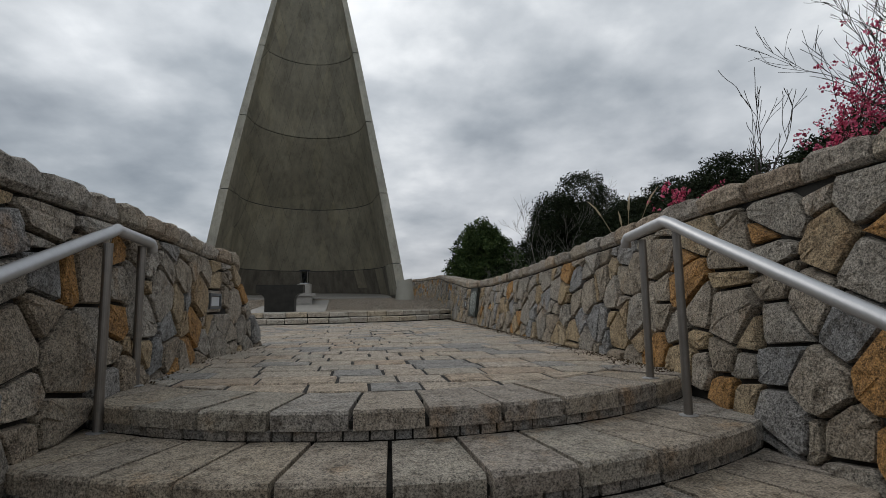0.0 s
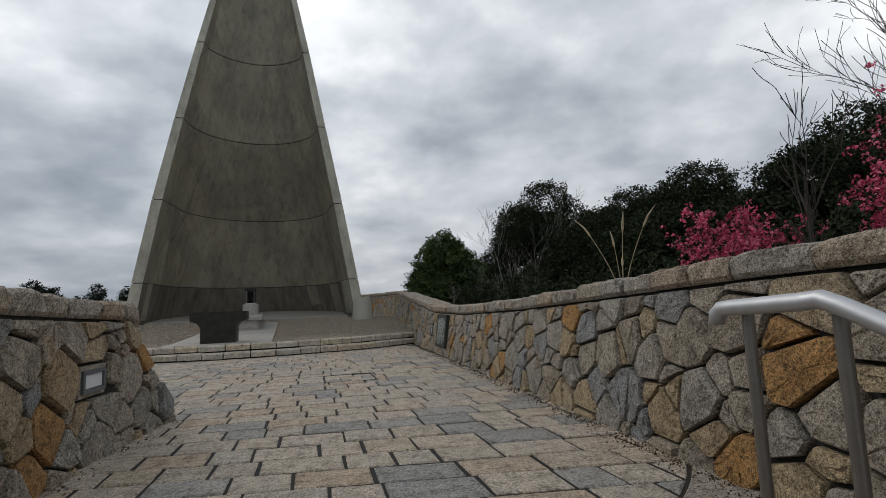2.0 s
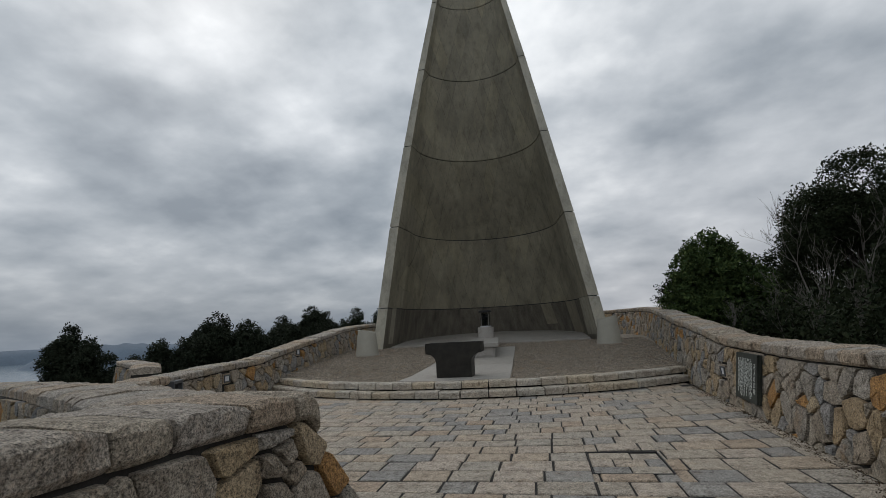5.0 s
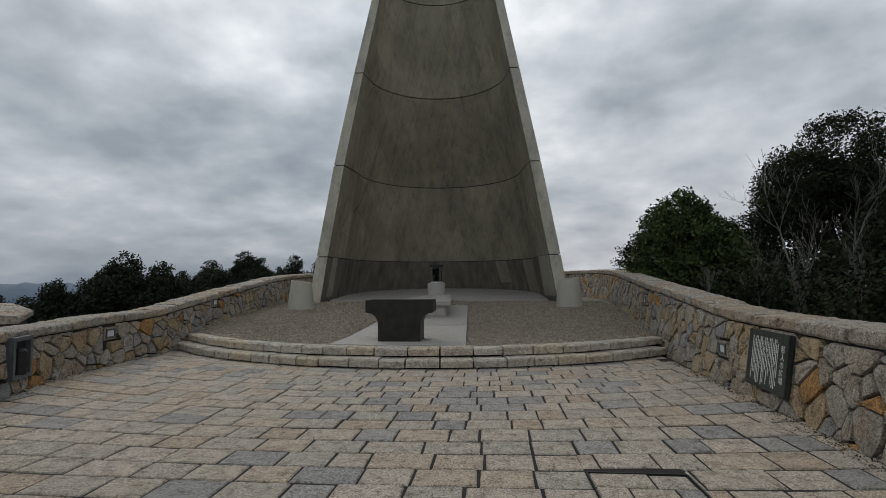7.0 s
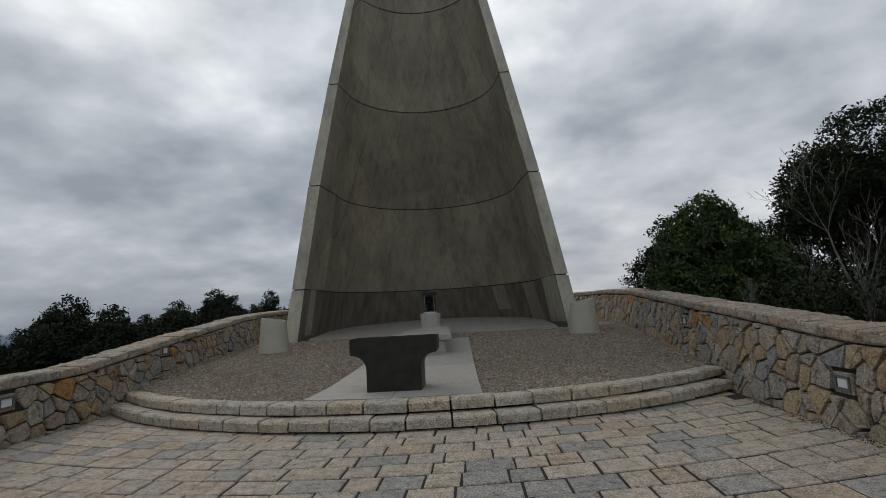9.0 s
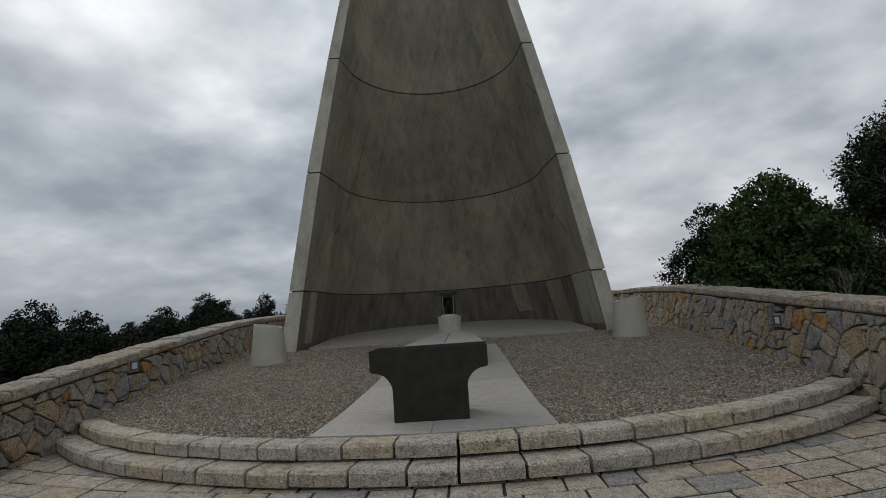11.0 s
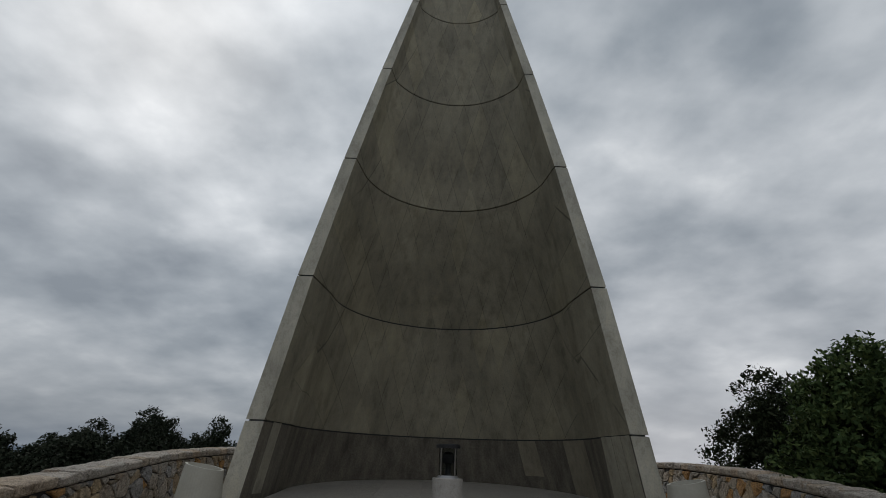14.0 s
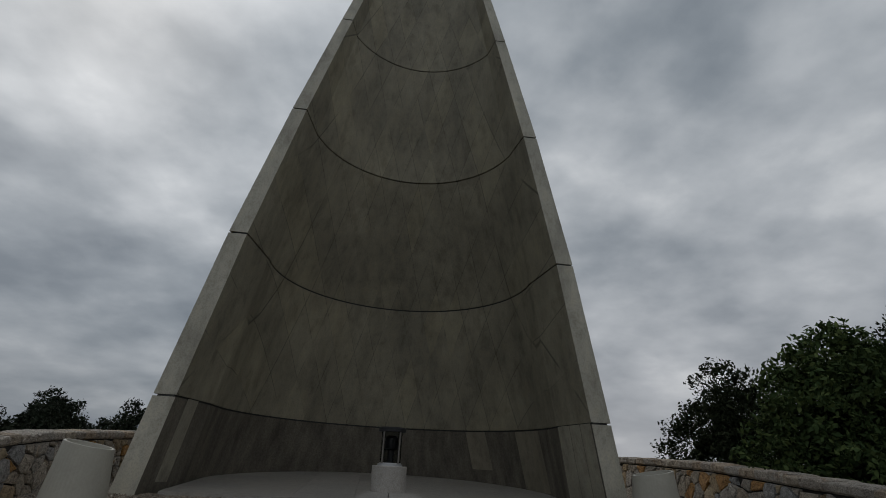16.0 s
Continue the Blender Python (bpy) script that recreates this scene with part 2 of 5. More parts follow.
# lowest tower lift: a darker pour, with the hollow's shade put into its tone
M_CONC_BASE = plain("lowest_lift_concrete_shaded", (0.15, 0.133, 0.105), 0.7, var=0.4, scale=1.6, relief=0.002, stretch=(2.2, 2.2, 0.12))
M_GAP = plain("joint_shadow", (0.05, 0.05, 0.048), 0.9)
M_BOLLARD = plain("painted_concrete", (0.39, 0.37, 0.31), 0.6, var=0.08, scale=2, relief=0.001)
M_BLACK = plain("black_polished_granite", (0.022, 0.02, 0.016), 0.5, var=0.5, scale=5, relief=0.0015)
M_BLACK.node_tree.nodes["Principled BSDF"].inputs["Specular IOR Level"].default_value = 0.3
M_STEEL = plain("brushed_steel", (0.52, 0.52, 0.53), 0.5, 0.85, var=0.05, scale=20, relief=0.0)
M_POST = plain("dull_steel", (0.24, 0.22, 0.20), 0.45, 0.85, var=0.1, scale=10, relief=0.0)
M_DARK = plain("dark_metal", (0.03, 0.03, 0.032), 0.5, 0.6, var=0.2)
M_FRAME = plain("lamp_frame_metal", (0.13, 0.14, 0.15), 0.5, 0.4, var=0.2)
M_LENS = plain("frosted_lamp_glass", (0.62, 0.64, 0.66), 0.3, var=0.05, relief=0)
M_PLAQUE = plain("weathered_bronze", (0.035, 0.042, 0.036), 0.5, 0.25, var=0.6, scale=4, relief=0.001, stretch=(4, 4, 0.7))
M_LETTER = plain("pale_lettering", (0.62, 0.66, 0.62), 0.6, var=0.3, scale=40, relief=0)
M_GRAVEL = granite("gravel_bed", [(0.240, 0.216, 0.186)], "island", speck=0.8, relief=0.02)
M_PEBBLE = granite("gravel_pebbles", [(0.295, 0.260, 0.221), (0.413, 0.379, 0.325), (0.187, 0.162, 0.138), (0.335, 0.276, 0.216), (0.492, 0.452, 0.403), (0.246, 0.216, 0.187)], "island", speck=0.3, relief=0.002)
M_SOIL = plain("hill_soil", (0.035, 0.03, 0.02), 0.95, var=0.5, scale=1.5, relief=0.02)
M_LEAF_LIGHT = leaf_material("shrub_leaves", [(0.035, 0.06, 0.022), (0.055, 0.085, 0.03), (0.09, 0.12, 0.04)])
M_LEAF_DARK = leaf_material("oak_leaves", [(0.016, 0.025, 0.012), (0.026, 0.035, 0.017), (0.04, 0.048, 0.024)])
M_LEAF_FAR = leaf_material("far_leaves", [(0.016, 0.024, 0.015), (0.026, 0.034, 0.021), (0.04, 0.046, 0.03)])
M_PETAL = leaf_material("plum_petals", [(0.45, 0.05, 0.11), (0.62, 0.10, 0.19), (0.74, 0.22, 0.30)])
M_BARK = plain("bark", (0.045, 0.037, 0.03), 0.9, var=0.4, scale=12, relief=0.01, stretch=(1, 1, 0.3))
M_BARK_PALE = plain("pale_bark", (0.15, 0.138, 0.12), 0.9, var=0.3, scale=12, relief=0.006, stretch=(1, 1, 0.3))
M_REED = plain("dry_grass", (0.42, 0.33, 0.20), 0.8, var=0.2, scale=20, relief=0)
# distance haze is put into this blue-grey hill colour
M_HILL = plain("far_hill_haze_tint", (0.10, 0.14, 0.19), 0.9, var=0.15, scale=0.01, relief=0)
M_LITTER = leaf_material("dry_litter", [(0.06, 0.042, 0.026), (0.09, 0.065, 0.04), (0.14, 0.105, 0.07)], 0.9)
M_RUST = plain("brown_timber", (0.07, 0.045, 0.03), 0.8, var=0.3)


def glass(name):
    m, nt, b = shader(name, 0.03)
    b.inputs["Base Color"].default_value = (0.6, 0.62, 0.61, 1)
    b.inputs["Transmission Weight"].default_value = 1.0
    b.inputs["IOR"].default_value = 1.03
    return m


M_GLASS = glass("clear_glass")
m_w, nt_w, b_w = shader("sea_water", 0.12)
b_w.inputs["Base Color"].default_value = (0.10, 0.15, 0.19, 1)
bump(nt_w, b_w, tex(nt_w, "noise", 0.2, 4).outputs[0], 0.15, 0.5)
M_SEA = m_w


# ---- builders ----
def link_mesh(name, verts, faces, material, parent=None, smooth=False):
    me = bpy.data.meshes.new(name)
    me.from_pydata([tuple(v) for v in verts], [], [tuple(f) for f in faces])
    if smooth:
        me.polygons.foreach_set("use_smooth", [True] * len(me.polygons))
    me.materials.append(material)
    me.update()
    ob = new(name, me)
    if parent is not None:
        ob.parent = parent
    return ob


def part(name, bm, material, parent=None, label="", smooth=False):
    me = bpy.data.meshes.new(name)
    bmesh.ops.recalc_face_normals(bm, faces=bm.faces)
    if smooth:
        for f in bm.faces:
            f.smooth = True
    bm.to_mesh(me)
    bm.free()
    me.materials.append(material)
    ob = new(name, me)
    if parent is not None:
        ob.parent = parent
    if label:
        tagged(ob, label)
    return ob


def empty(name, at, label="", category="", group="", kind=""):
    e = new(name)
    e.location = at
    e.empty_display_size = 0.2
    return tagged(e, label, category, group, kind)


def box(bm, cx, cy, cz, sx, sy, sz, bevel=0.0, turn=0.0):
    m = Matrix.Translation((cx, cy, cz)) @ Matrix.Rotation(turn, 4, "Z") @ Matrix.Diagonal((sx, sy, sz, 1))
    r = bmesh.ops.create_cube(bm, size=1, matrix=m)
    if bevel:
        es = list({e for v in r["verts"] for e in v.link_edges})
        bmesh.ops.bevel(bm, geom=es, offset=bevel, segments=2, affect="EDGES")
    return bm


def lathe(bm, profile, n=32, at=(0, 0, 0)):
    """A body of revolution from (radius, height) pairs."""
    rings = []
    for r, z in profile:
        rings.append([bm.verts.new((at[0] + r * math.cos(2 * math.pi * k / n), at[1] + r * math.sin(2 * math.pi * k / n), at[2] + z)) for k in range(n)])
    for a, b in zip(rings, rings[1:]):
        for k in range(n):
            bm.faces.new((a[k], a[(k + 1) % n], b[(k + 1) % n], b[k]))
    bm.faces.new(list(reversed(rings[0])))
    bm.faces.new(rings[-1])
    return bm


def tube(bm, pts, radii, n=8):
    """A tapered tube along points."""
    pts = [Vector(q) for q in pts]
    rings, up = [], Vector((0.37, 0.61, 0.7)).normalized()
    for i, q in enumerate(pts):
        d = (pts[min(i + 1, len(pts) - 1)] - pts[max(i - 1, 0)]).normalized()
        a = d.cross(up)
        if a.length < 1e-3:
            a = d.cross(Vector((1, 0, 0)))
        a.normalize()
        b = d.cross(a)
        rings.append([bm.verts.new(q + (a * math.cos(2 * math.pi * k / n) + b * math.sin(2 * math.pi * k / n)) * radii[i]) for k in range(n)])
    for r0, r1 in zip(rings, rings[1:]):
        for k in range(n):
            bm.faces.new((r0[k], r0[(k + 1) % n], r1[(k + 1) % n], r1[k]))
    bm.faces.new(list(reversed(rings[0])))
    bm.faces.new(rings[-1])


def clip(poly, nx, ny, c):
    """The part of a polygon where nx * x + ny * y <= c."""
    out = []
    for (x0, y0), (x1, y1) in zip(poly, poly[1:] + poly[:1]):
        d0, d1 = nx * x0 + ny * y0 - c, nx * x1 + ny * y1 - c
        if d0 <= 0:
            out.append((x0, y0))
        if d0 * d1 < 0:
            k = d0 / (d0 - d1)
            out.append((x0 + k * (x1 - x0), y0 + k * (y1 - y0)))
    return out


def shrink(poly, d):
    """A convex, counter-clockwise polygon with its sides moved inwards by d."""
    out = poly
    for (x0, y0), (x1, y1) in zip(poly, poly[1:] + poly[:1]):
        l = math.hypot(x1 - x0, y1 - y0)
        if l < 1e-6:
            continue
        nx, ny = (y1 - y0) / l, -(x1 - x0) / l
        out = clip(out, nx, ny, nx * x0 + ny * y0 - d)
        if len(out) < 3:
            return []
    return out


def nip(poly, rng, lo=0.05, hi=0.2):
    """Cuts the corners off a polygon, as rough-dressed stones have them."""
    out = []
    n = len(poly)
    for i in range(n):
        x, y = poly[i]
        (xa, ya), (xb, yb) = poly[i - 1], poly[(i + 1) % n]
        k, j = rng.uniform(lo, hi), rng.uniform(lo, hi)
        out += [(x + (xa - x) * k, y + (ya - y) * k), (x + (xb - x) * j, y + (yb - y) * j)]
    return out


def area(poly):
    return 0.5 * sum(x0 * y1 - x1 * y0 for (x0, y0), (x1, y1) in zip(poly, poly[1:] + poly[:1]))


def block(poly, depth, rng, edge=0.018, rough=0.012):
    """A rough stone over a plane polygon: base ring, shoulder ring, front ring and a crowned middle."""
    n = len(poly)
    cx, cy = sum(q[0] for q in poly) / n, sum(q[1] for q in poly) / n
    front = [(x + (cx - x) * min(0.4, edge / max(0.02, math.hypot(cx - x, cy - y))), y + (cy - y) * min(0.4, edge / max(0.02, math.hypot(cx - x, cy - y)))) for x, y in poly]
    v = [(x, y, -0.03) for x, y in poly]
    v += [(x, y, depth * 0.55 + rng.uniform(-rough, rough) * 0.5) for x, y in poly]
    tx, ty = rng.uniform(-0.06, 0.06), rng.uniform(-0.06, 0.06)
    v += [(x, y, depth + rng.uniform(-rough, rough) + tx * (x - cx) + ty * (y - cy)) for x, y in front]
    v += [(cx + (x - cx) * 0.55 + rng.uniform(-0.012, 0.012), cy + (y - cy) * 0.55 + rng.uniform(-0.012, 0.012), depth + rng.uniform(-0.3, 1.3) * rough + tx * (x - cx) * 0.55 + ty * (y - cy) * 0.55) for x, y in front]
    v.append((cx + rng.uniform(-0.02, 0.02), cy + rng.uniform(-0.02, 0.02), depth + rng.uniform(0.2, 1.2) * rough))
    f = []
    for r in range(3):
        for k in range(n):
            a, b = r * n + k, r * n + (k + 1) % n
            f.append((a, b, b + n, a + n))
    for k in range(n):
        f.append((3 * n + k, 3 * n + (k + 1) % n, 4 * n))
    return v, f


class Path:
    """A wall's line in plan; the face looks to the left of the way along it when side is 1, to the right when -1."""

    def __init__(self, pts, side):
        self.p = [Vector((x, y)) for x, y in pts]
        self.s = [0.0]
        for a, b in zip(self.p, self.p[1:]):
            self.s.append(self.s[-1] + (b - a).length)
        self.side, self.length = side, self.s[-1]

    def at(self, s):
        s = min(max(s, 0.0), self.length - 1e-6)
        i = max(k for k in range(len(self.s) - 1) if self.s[k] <= s)
        k = (s - self.s[i]) / (self.s[i + 1] - self.s[i])

        def way(j):
            j = min(max(j, 0), len(self.p) - 2)
            return (self.p[j + 1] - self.p[j]).normalized()
        d0 = way(i - 1) + way(i)
        d1 = way(i) + way(i + 1)
        d = (d0.normalized() * (1 - k) + d1.normalized() * k).normalized()
        n = Vector((-d.y, d.x)) * self.side
        q = self.p[i].lerp(self.p[i + 1], k)
        return q, d, n


def smooth_line(pts, n=6):
    """More points on a smooth curve through pts."""
    out = []
    P = [pts[0], *pts, pts[-1]]
    for i in range(1, len(P) - 2):
        p0, p1, p2, p3 = [np.array(P[i + k], float) for k in (-1, 0, 1, 2)]
        for k in range(n):
            t = k / n
            out.append(tuple(0.5 * (2 * p1 + (p2 - p0) * t + (2 * p0 - 5 * p1 + 4 * p2 - p3) * t * t + (3 * p1 - p0 - 3 * p2 + p3) * t ** 3)))
    out.append(tuple(pts[-1]))
    return out


def rubble_wall(name, pts, side, top, bottom, seed, label, size=(0.40, 0.33), thick=0.5, batter=0.05, ends=(False, False),
                single=lambda q: True, holes=(), cap_len=(0.32, 0.56), cap_h=0.15, cap_end=None):
    """A rubble wall with a cap: a mortar core, one object a stone in the single stretch, the rest joined.
    top and bottom give heights from the path's length; holes are (s, z, half width, half height) kept free for lamps."""
    rng = random.Random(seed)
    path = Path(pts, side)
    wall = None
    # core
    vs, fs = [], []
    ns = max(2, int(path.length / 0.5))
    for i in range(ns + 1):
        s = path.length * i / ns
        q, d, n = path.at(s)
        zt, zb = top(s) - cap_h, bottom(s) - 0.3
        lean = batter * (zt - zb)
        f0, f1 = q, q - n * lean
        b0 = q - n * (thick + lean)
        vs += [(f0.x, f0.y, zb), (f1.x, f1.y, zt), (b0.x, b0.y, zt), (b0.x, b0.y, zb)]
    for i in range(ns):
        a, b = 4 * i, 4 * i + 4
        for k in range(4):
            f = (a + k, a + (k + 1) % 4, b + (k + 1) % 4, b + k)
            fs.append(f)
    fs += [(0, 1, 2, 3), (4 * ns + 3, 4 * ns + 2, 4 * ns + 1, 4 * ns)]
    wall = link_mesh(name, vs, fs, M_MORTAR)
    tagged(wall, label, "wall", kind="structure")
    bm = bmesh.new()
    bm.from_mesh(wall.data)
    bmesh.ops.recalc_face_normals(bm, faces=bm.faces)
    bm.to_mesh(wall.data)
    bm.free()

    # stones: cells round jittered seeds
    lo = min(bottom(path.length * i / 40) for i in range(41)) - 0.1
    hi = max(top(path.length * i / 40) for i in range(41))
    sw, sh = size
    seeds = []
    z = lo
    while z < hi + sh:
        s = -sw * rng.uniform(0.6, 1.6)
        while s < path.length + sw:
            seeds.append((s + rng.uniform(-0.36, 0.36) * sw, z + rng.uniform(-0.5, 0.5) * sh, rng.choice((0, 0.1, 0.2, 0.4, 0.6)) * sw * sh))
            s += sw * rng.choice((0.5, 0.75, 1.0, 1.3, 1.6))
        z += sh

    seeds = [q for q in seeds if all(abs(q[0] - hs) > hw * 0.9 or abs(q[1] - hz) > hh * 0.9 for hs, hz, hw, hh in holes)]

    def place(s, h, out):
        q, d, n = path.at(s)
        zb = bottom(s) - 0.3
        o = out - batter * (h - zb)
        return (q.x + n.x * o, q.y + n.y * o, h)

    joined_v, joined_f = [], []
    for a, (s0, z0, w0) in enumerate(seeds):
        if not -0.05 < s0 < path.length + 0.05:
            continue
        zt, zb = top(s0) - cap_h - 0.012, bottom(s0) - 0.06
        if z0 < zb - 0.12 or z0 > zt + 0.12:
            continue
        poly = [(s0 - 1.3 * sw, z0 - sh * 1.3), (s0 + 1.3 * sw, z0 - sh * 1.3), (s0 + 1.3 * sw, z0 + sh * 1.3), (s0 - 1.3 * sw, z0 + sh * 1.3)]
        for b, (s1, z1, w1) in enumerate(seeds):
            if a == b or abs(s1 - s0) > 3.2 * sw or abs(z1 - z0) > 2.6 * sh:
                continue
            nx, ny = s1 - s0, z1 - z0
            poly = clip(poly, nx, ny, (s1 * s1 + z1 * z1 - s0 * s0 - z0 * z0 + w0 - w1) / 2)
            if len(poly) < 3:
                break
        if len(poly) < 3:
            continue
        e = 0.3
        slope_t, slope_b = (top(s0 + e) - top(s0 - e)) / (2 * e), (bottom(s0 + e) - bottom(s0 - e)) / (2 * e)
        poly = clip(poly, -slope_t, 1, zt - slope_t * s0)
        if len(poly) > 2:
            poly = clip(poly, slope_b, -1, -(zb - slope_b * s0))
        for lim, sg in ((0.0, -1), (path.length, 1)):
            if len(poly) > 2:
                poly = clip(poly, sg, 0, sg * lim)
        for hs, hz, hw, hh in holes:
            if len(poly) > 2 and abs(s0 - hs) < hw + sw and abs(z0 - hz) < hh + sh:
                g, k = (1 if s0 > hs else -1), (1 if z0 > hz else -1)
                cuts = [clip(poly, -g, 0, -g * (hs + g * hw)), clip(poly, 0, -k, -k * (hz + k * hh))]
                poly = max(cuts, key=lambda c: area(c) if len(c) > 2 else 0.0)
        if len(poly) < 3 or area(poly) < 0.004:
            continue
        poly = shrink(poly, rng.uniform(0.008, 0.016))
        if len(poly) < 3 or area(poly) < 0.003:
            continue
        poly = nip(poly, rng, 0.04, 0.15)
        v, f = block(poly, rng.uniform(0.045, 0.075), rng, edge=rng.uniform(0.006, 0.014), rough=0.010)
        v = [place(*q) for q in v]
        if side * 1 < 0:
            f = [tuple(reversed(k)) for k in f]
        q, d, n = path.at(s0)
        if single(q):
            link_mesh("stone", v, f, M_STONE, wall)
        else:
            k = len(joined_v)
            joined_v += v
            joined_f += [tuple(i + k for i in g) for g in f]
    if joined_v:
        tagged(link_mesh("stones", joined_v, joined_f, M_STONE_FAR, wall), kind="stuff")

    # cap stones
    s, last = 0.0, cap_end or path.length
    while s < last - 0.05:
        l = rng.uniform(*cap_len)
        if last - s - l < 0.2:
            l = last - s
        a, b = s + 0.01, s + l - 0.01
        vs = []
        m = 5
        rows = [a + (b - a) * k / m for k in range(m + 1)]
        fo, bo = 0.07 + rng.uniform(-0.015, 0.015), thick + 0.10
        ht = rng.uniform(-0.01, 0.012)
        for k, sv in enumerate(rows):
            q, d, n = path.at(sv)
            drop = 0.016 if k in (0, m) else 0.0
            zt = top(sv) + ht + rng.uniform(-0.008, 0.008) - drop
            zb = top(sv) - cap_h
            lean = batter * (zb - bottom(sv) + 0.3)
            for out, zz in ((fo - 0.03, zb), (fo + rng.uniform(-0.014, 0.01), zb + 0.03), (fo + rng.uniform(-0.016, 0.014), zt - 0.026), (fo - 0.022 + rng.uniform(-0.01, 0.01), zt + rng.uniform(-0.008, 0.006)),
                            (-bo * 0.45, zt + rng.uniform(0.004, 0.022) + drop * 0.5), (-bo + 0.05, zt), (-bo, zt - 0.04), (-bo, zb)):
                o = out - lean - drop
                vs.append((q.x + n.x * o, q.y + n.y * o, zz))
        fs = []
        for i in range(m):
            for k in range(8):
                fs.append((8 * i + k, 8 * i + (k + 1) % 8, 8 * i + 8 + (k + 1) % 8, 8 * i + 8 + k))
        fs += [tuple(range(7, -1, -1)), tuple(8 * m + k for k in range(8))]
        if side > 0:
            fs = [tuple(reversed(k)) for k in fs]
        link_mesh("cap_stone", vs, fs, M_CAP, wall)
        s += l
    return wall, path


def tri_top(pairs):
    xs, ys = [q[0] for q in pairs], [q[1] for q in pairs]
    return lambda v: float(np.interp(v, xs, ys))


def along(pts, side, table):
    line = Path(pts, side)
    xs, ys = [q[0] for q in table], [q[1] for q in table]
    return lambda s: float(np.interp(line.at(s)[0].y, xs, ys))


# ---- ground, sea, distance ----
GRAVEL_Y = [(-2, 0.325), (-0.9, 0.325), (1.6, 0.345), (3.2, 0.49), (8.2, 0.82), (20, 0.88)]


def gravel_z(x, y):
    return float(np.interp(y, [q[0] for q in GRAVEL_Y], [q[1] for q in GRAVEL_Y]))


def build_ground():
    near = np.arange(-30, 30.1, 1.0)
    far = np.array([35, 42, 52, 66, 85, 110, 150, 210, 300, 420, 600, 900, 1500, 2500, 4500.])
    g = np.concatenate([-far[::-1], near, far])
    n = len(g)
    vs, fs = [], []
    for j, y in enumerate(g):
        for i, x in enumerate(g):
            r = math.hypot(x, y)
            z = -1.35
            bank = min(max((x - 5.2) / 0.9, 0), 1) * min(max((30 - abs(y)) / 8, 0), 1)
            z += bank * 2.1
            z += 0.25 * noise.noise((x * 0.15, y * 0.15, 0)) if r > 9 else 0
            if x < -7 or y > 19:
                z -= 1.0
            z -= 62 * (1 - math.exp(-max(r - 28, 0) / 110))
            vs.append((x, y, z))
    for j in range(n - 1):
        for i in range(n - 1):
            fs.append((j * n + i, j * n + i + 1, (j + 1) * n + i + 1, (j + 1) * n + i))
    tagged(link_mesh("ground", vs, fs, M_SOIL, smooth=True), "dark soil hillside under leaf litter", "ground", kind="structure")
    bm = bmesh.new()
    bmesh.ops.create_circle(bm, cap_ends=True, radius=4800, segments=64, matrix=Matrix.Translation((0, 0, -56)))
    tagged(part("water", bm, M_SEA), "grey sea bay far below the hill", "sea", kind="structure")


def far_ridge(name, az0, az1, dist, height, seed, label):
    rng = random.Random(seed)
    vs, fs = [], []
    n = 48
    for i in range(n + 1):
        k = i / n
        a = radians(az0 + (az1 - az0) * k)
        h = height * (math.sin(math.pi * k) ** 0.8) * (0.75 + 0.35 * noise.noise((k * 3.1, seed, 0)) + 0.12 * noise.noise((k * 11, seed, 3)))
        for d, z in ((dist, -58), (dist + 60, -58 + h * 0.6), (dist + 160, -58 + h), (dist + 420, -58)):
            vs.append((d * math.sin(a), d * math.cos(a), z))
    for i in range(n):
        for k in range(3):
            fs.append((4 * i + k, 4 * i + 4 + k, 4 * i + 5 + k, 4 * i + 1 + k))
    tagged(link_mesh(name, vs, fs, M_HILL, smooth=True), label, "hill", kind="structure")


build_ground()
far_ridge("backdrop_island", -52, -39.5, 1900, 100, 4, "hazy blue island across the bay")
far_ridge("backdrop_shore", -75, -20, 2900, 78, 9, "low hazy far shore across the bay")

# ---- walls ----
LAMP_R = [(5.24, -1.95, 0.5), (5.62, 2.9, 1.06)]
LAMP_L = [(-5.47, -0.95, 0.6), (-5.66, 3.05, 1.03)]
R_LINE = smooth_line([(4.35, -18.5), (4.5, -15), (4.72, -12), (5.03, -7), (5.23, -3.4), (5.4, 0), (5.74, 4), (6.1, 8), (6.3, 11), (5.9, 14), (4.2, 16.8), (0, 18.2)])
L_LINE = smooth_line([(-4.45, -4.7), (-4.85, -3.7), (-5.32, -2.2), (-5.5, -0.7), (-5.5, 0.7), (-5.72, 3.4), (-6.1, 8), (-6.3, 11), (-5.9, 14), (-4.2, 16.8), (0, 18.2)])
R_TOP = along(R_LINE, 1, [(-18.5, 1.42), (-14, 1.36), (-12, 1.31), (-10, 1.22), (-8, 1.14), (-5, 1.07), (-2, 1.1), (0, 1.27), (4, 1.58), (8, 1.88), (12, 2.02), (19, 2.05)])
R_BOT = along(R_LINE, 1, [(-18.5, -1.15), (-16.4, -1.1), (-12.7, -0.1), (-12.4, 0), (1.8, 0.0), (1.9, 0.4), (3, 0.5), (8, 0.82), (19, 0.86)])
L_TOP = along(L_LINE, -1, [(-4.6, 0.9), (-2, 0.9), (0.5, 0.98), (4, 1.36), (8, 1.76), (12, 1.95), (19, 2.05)])
L_BOT = along(L_LINE, -1, [(-4.6, 0), (2.2, 0.0), (2.3, 0.42), (3, 0.5), (8, 0.82), (19, 0.86)])


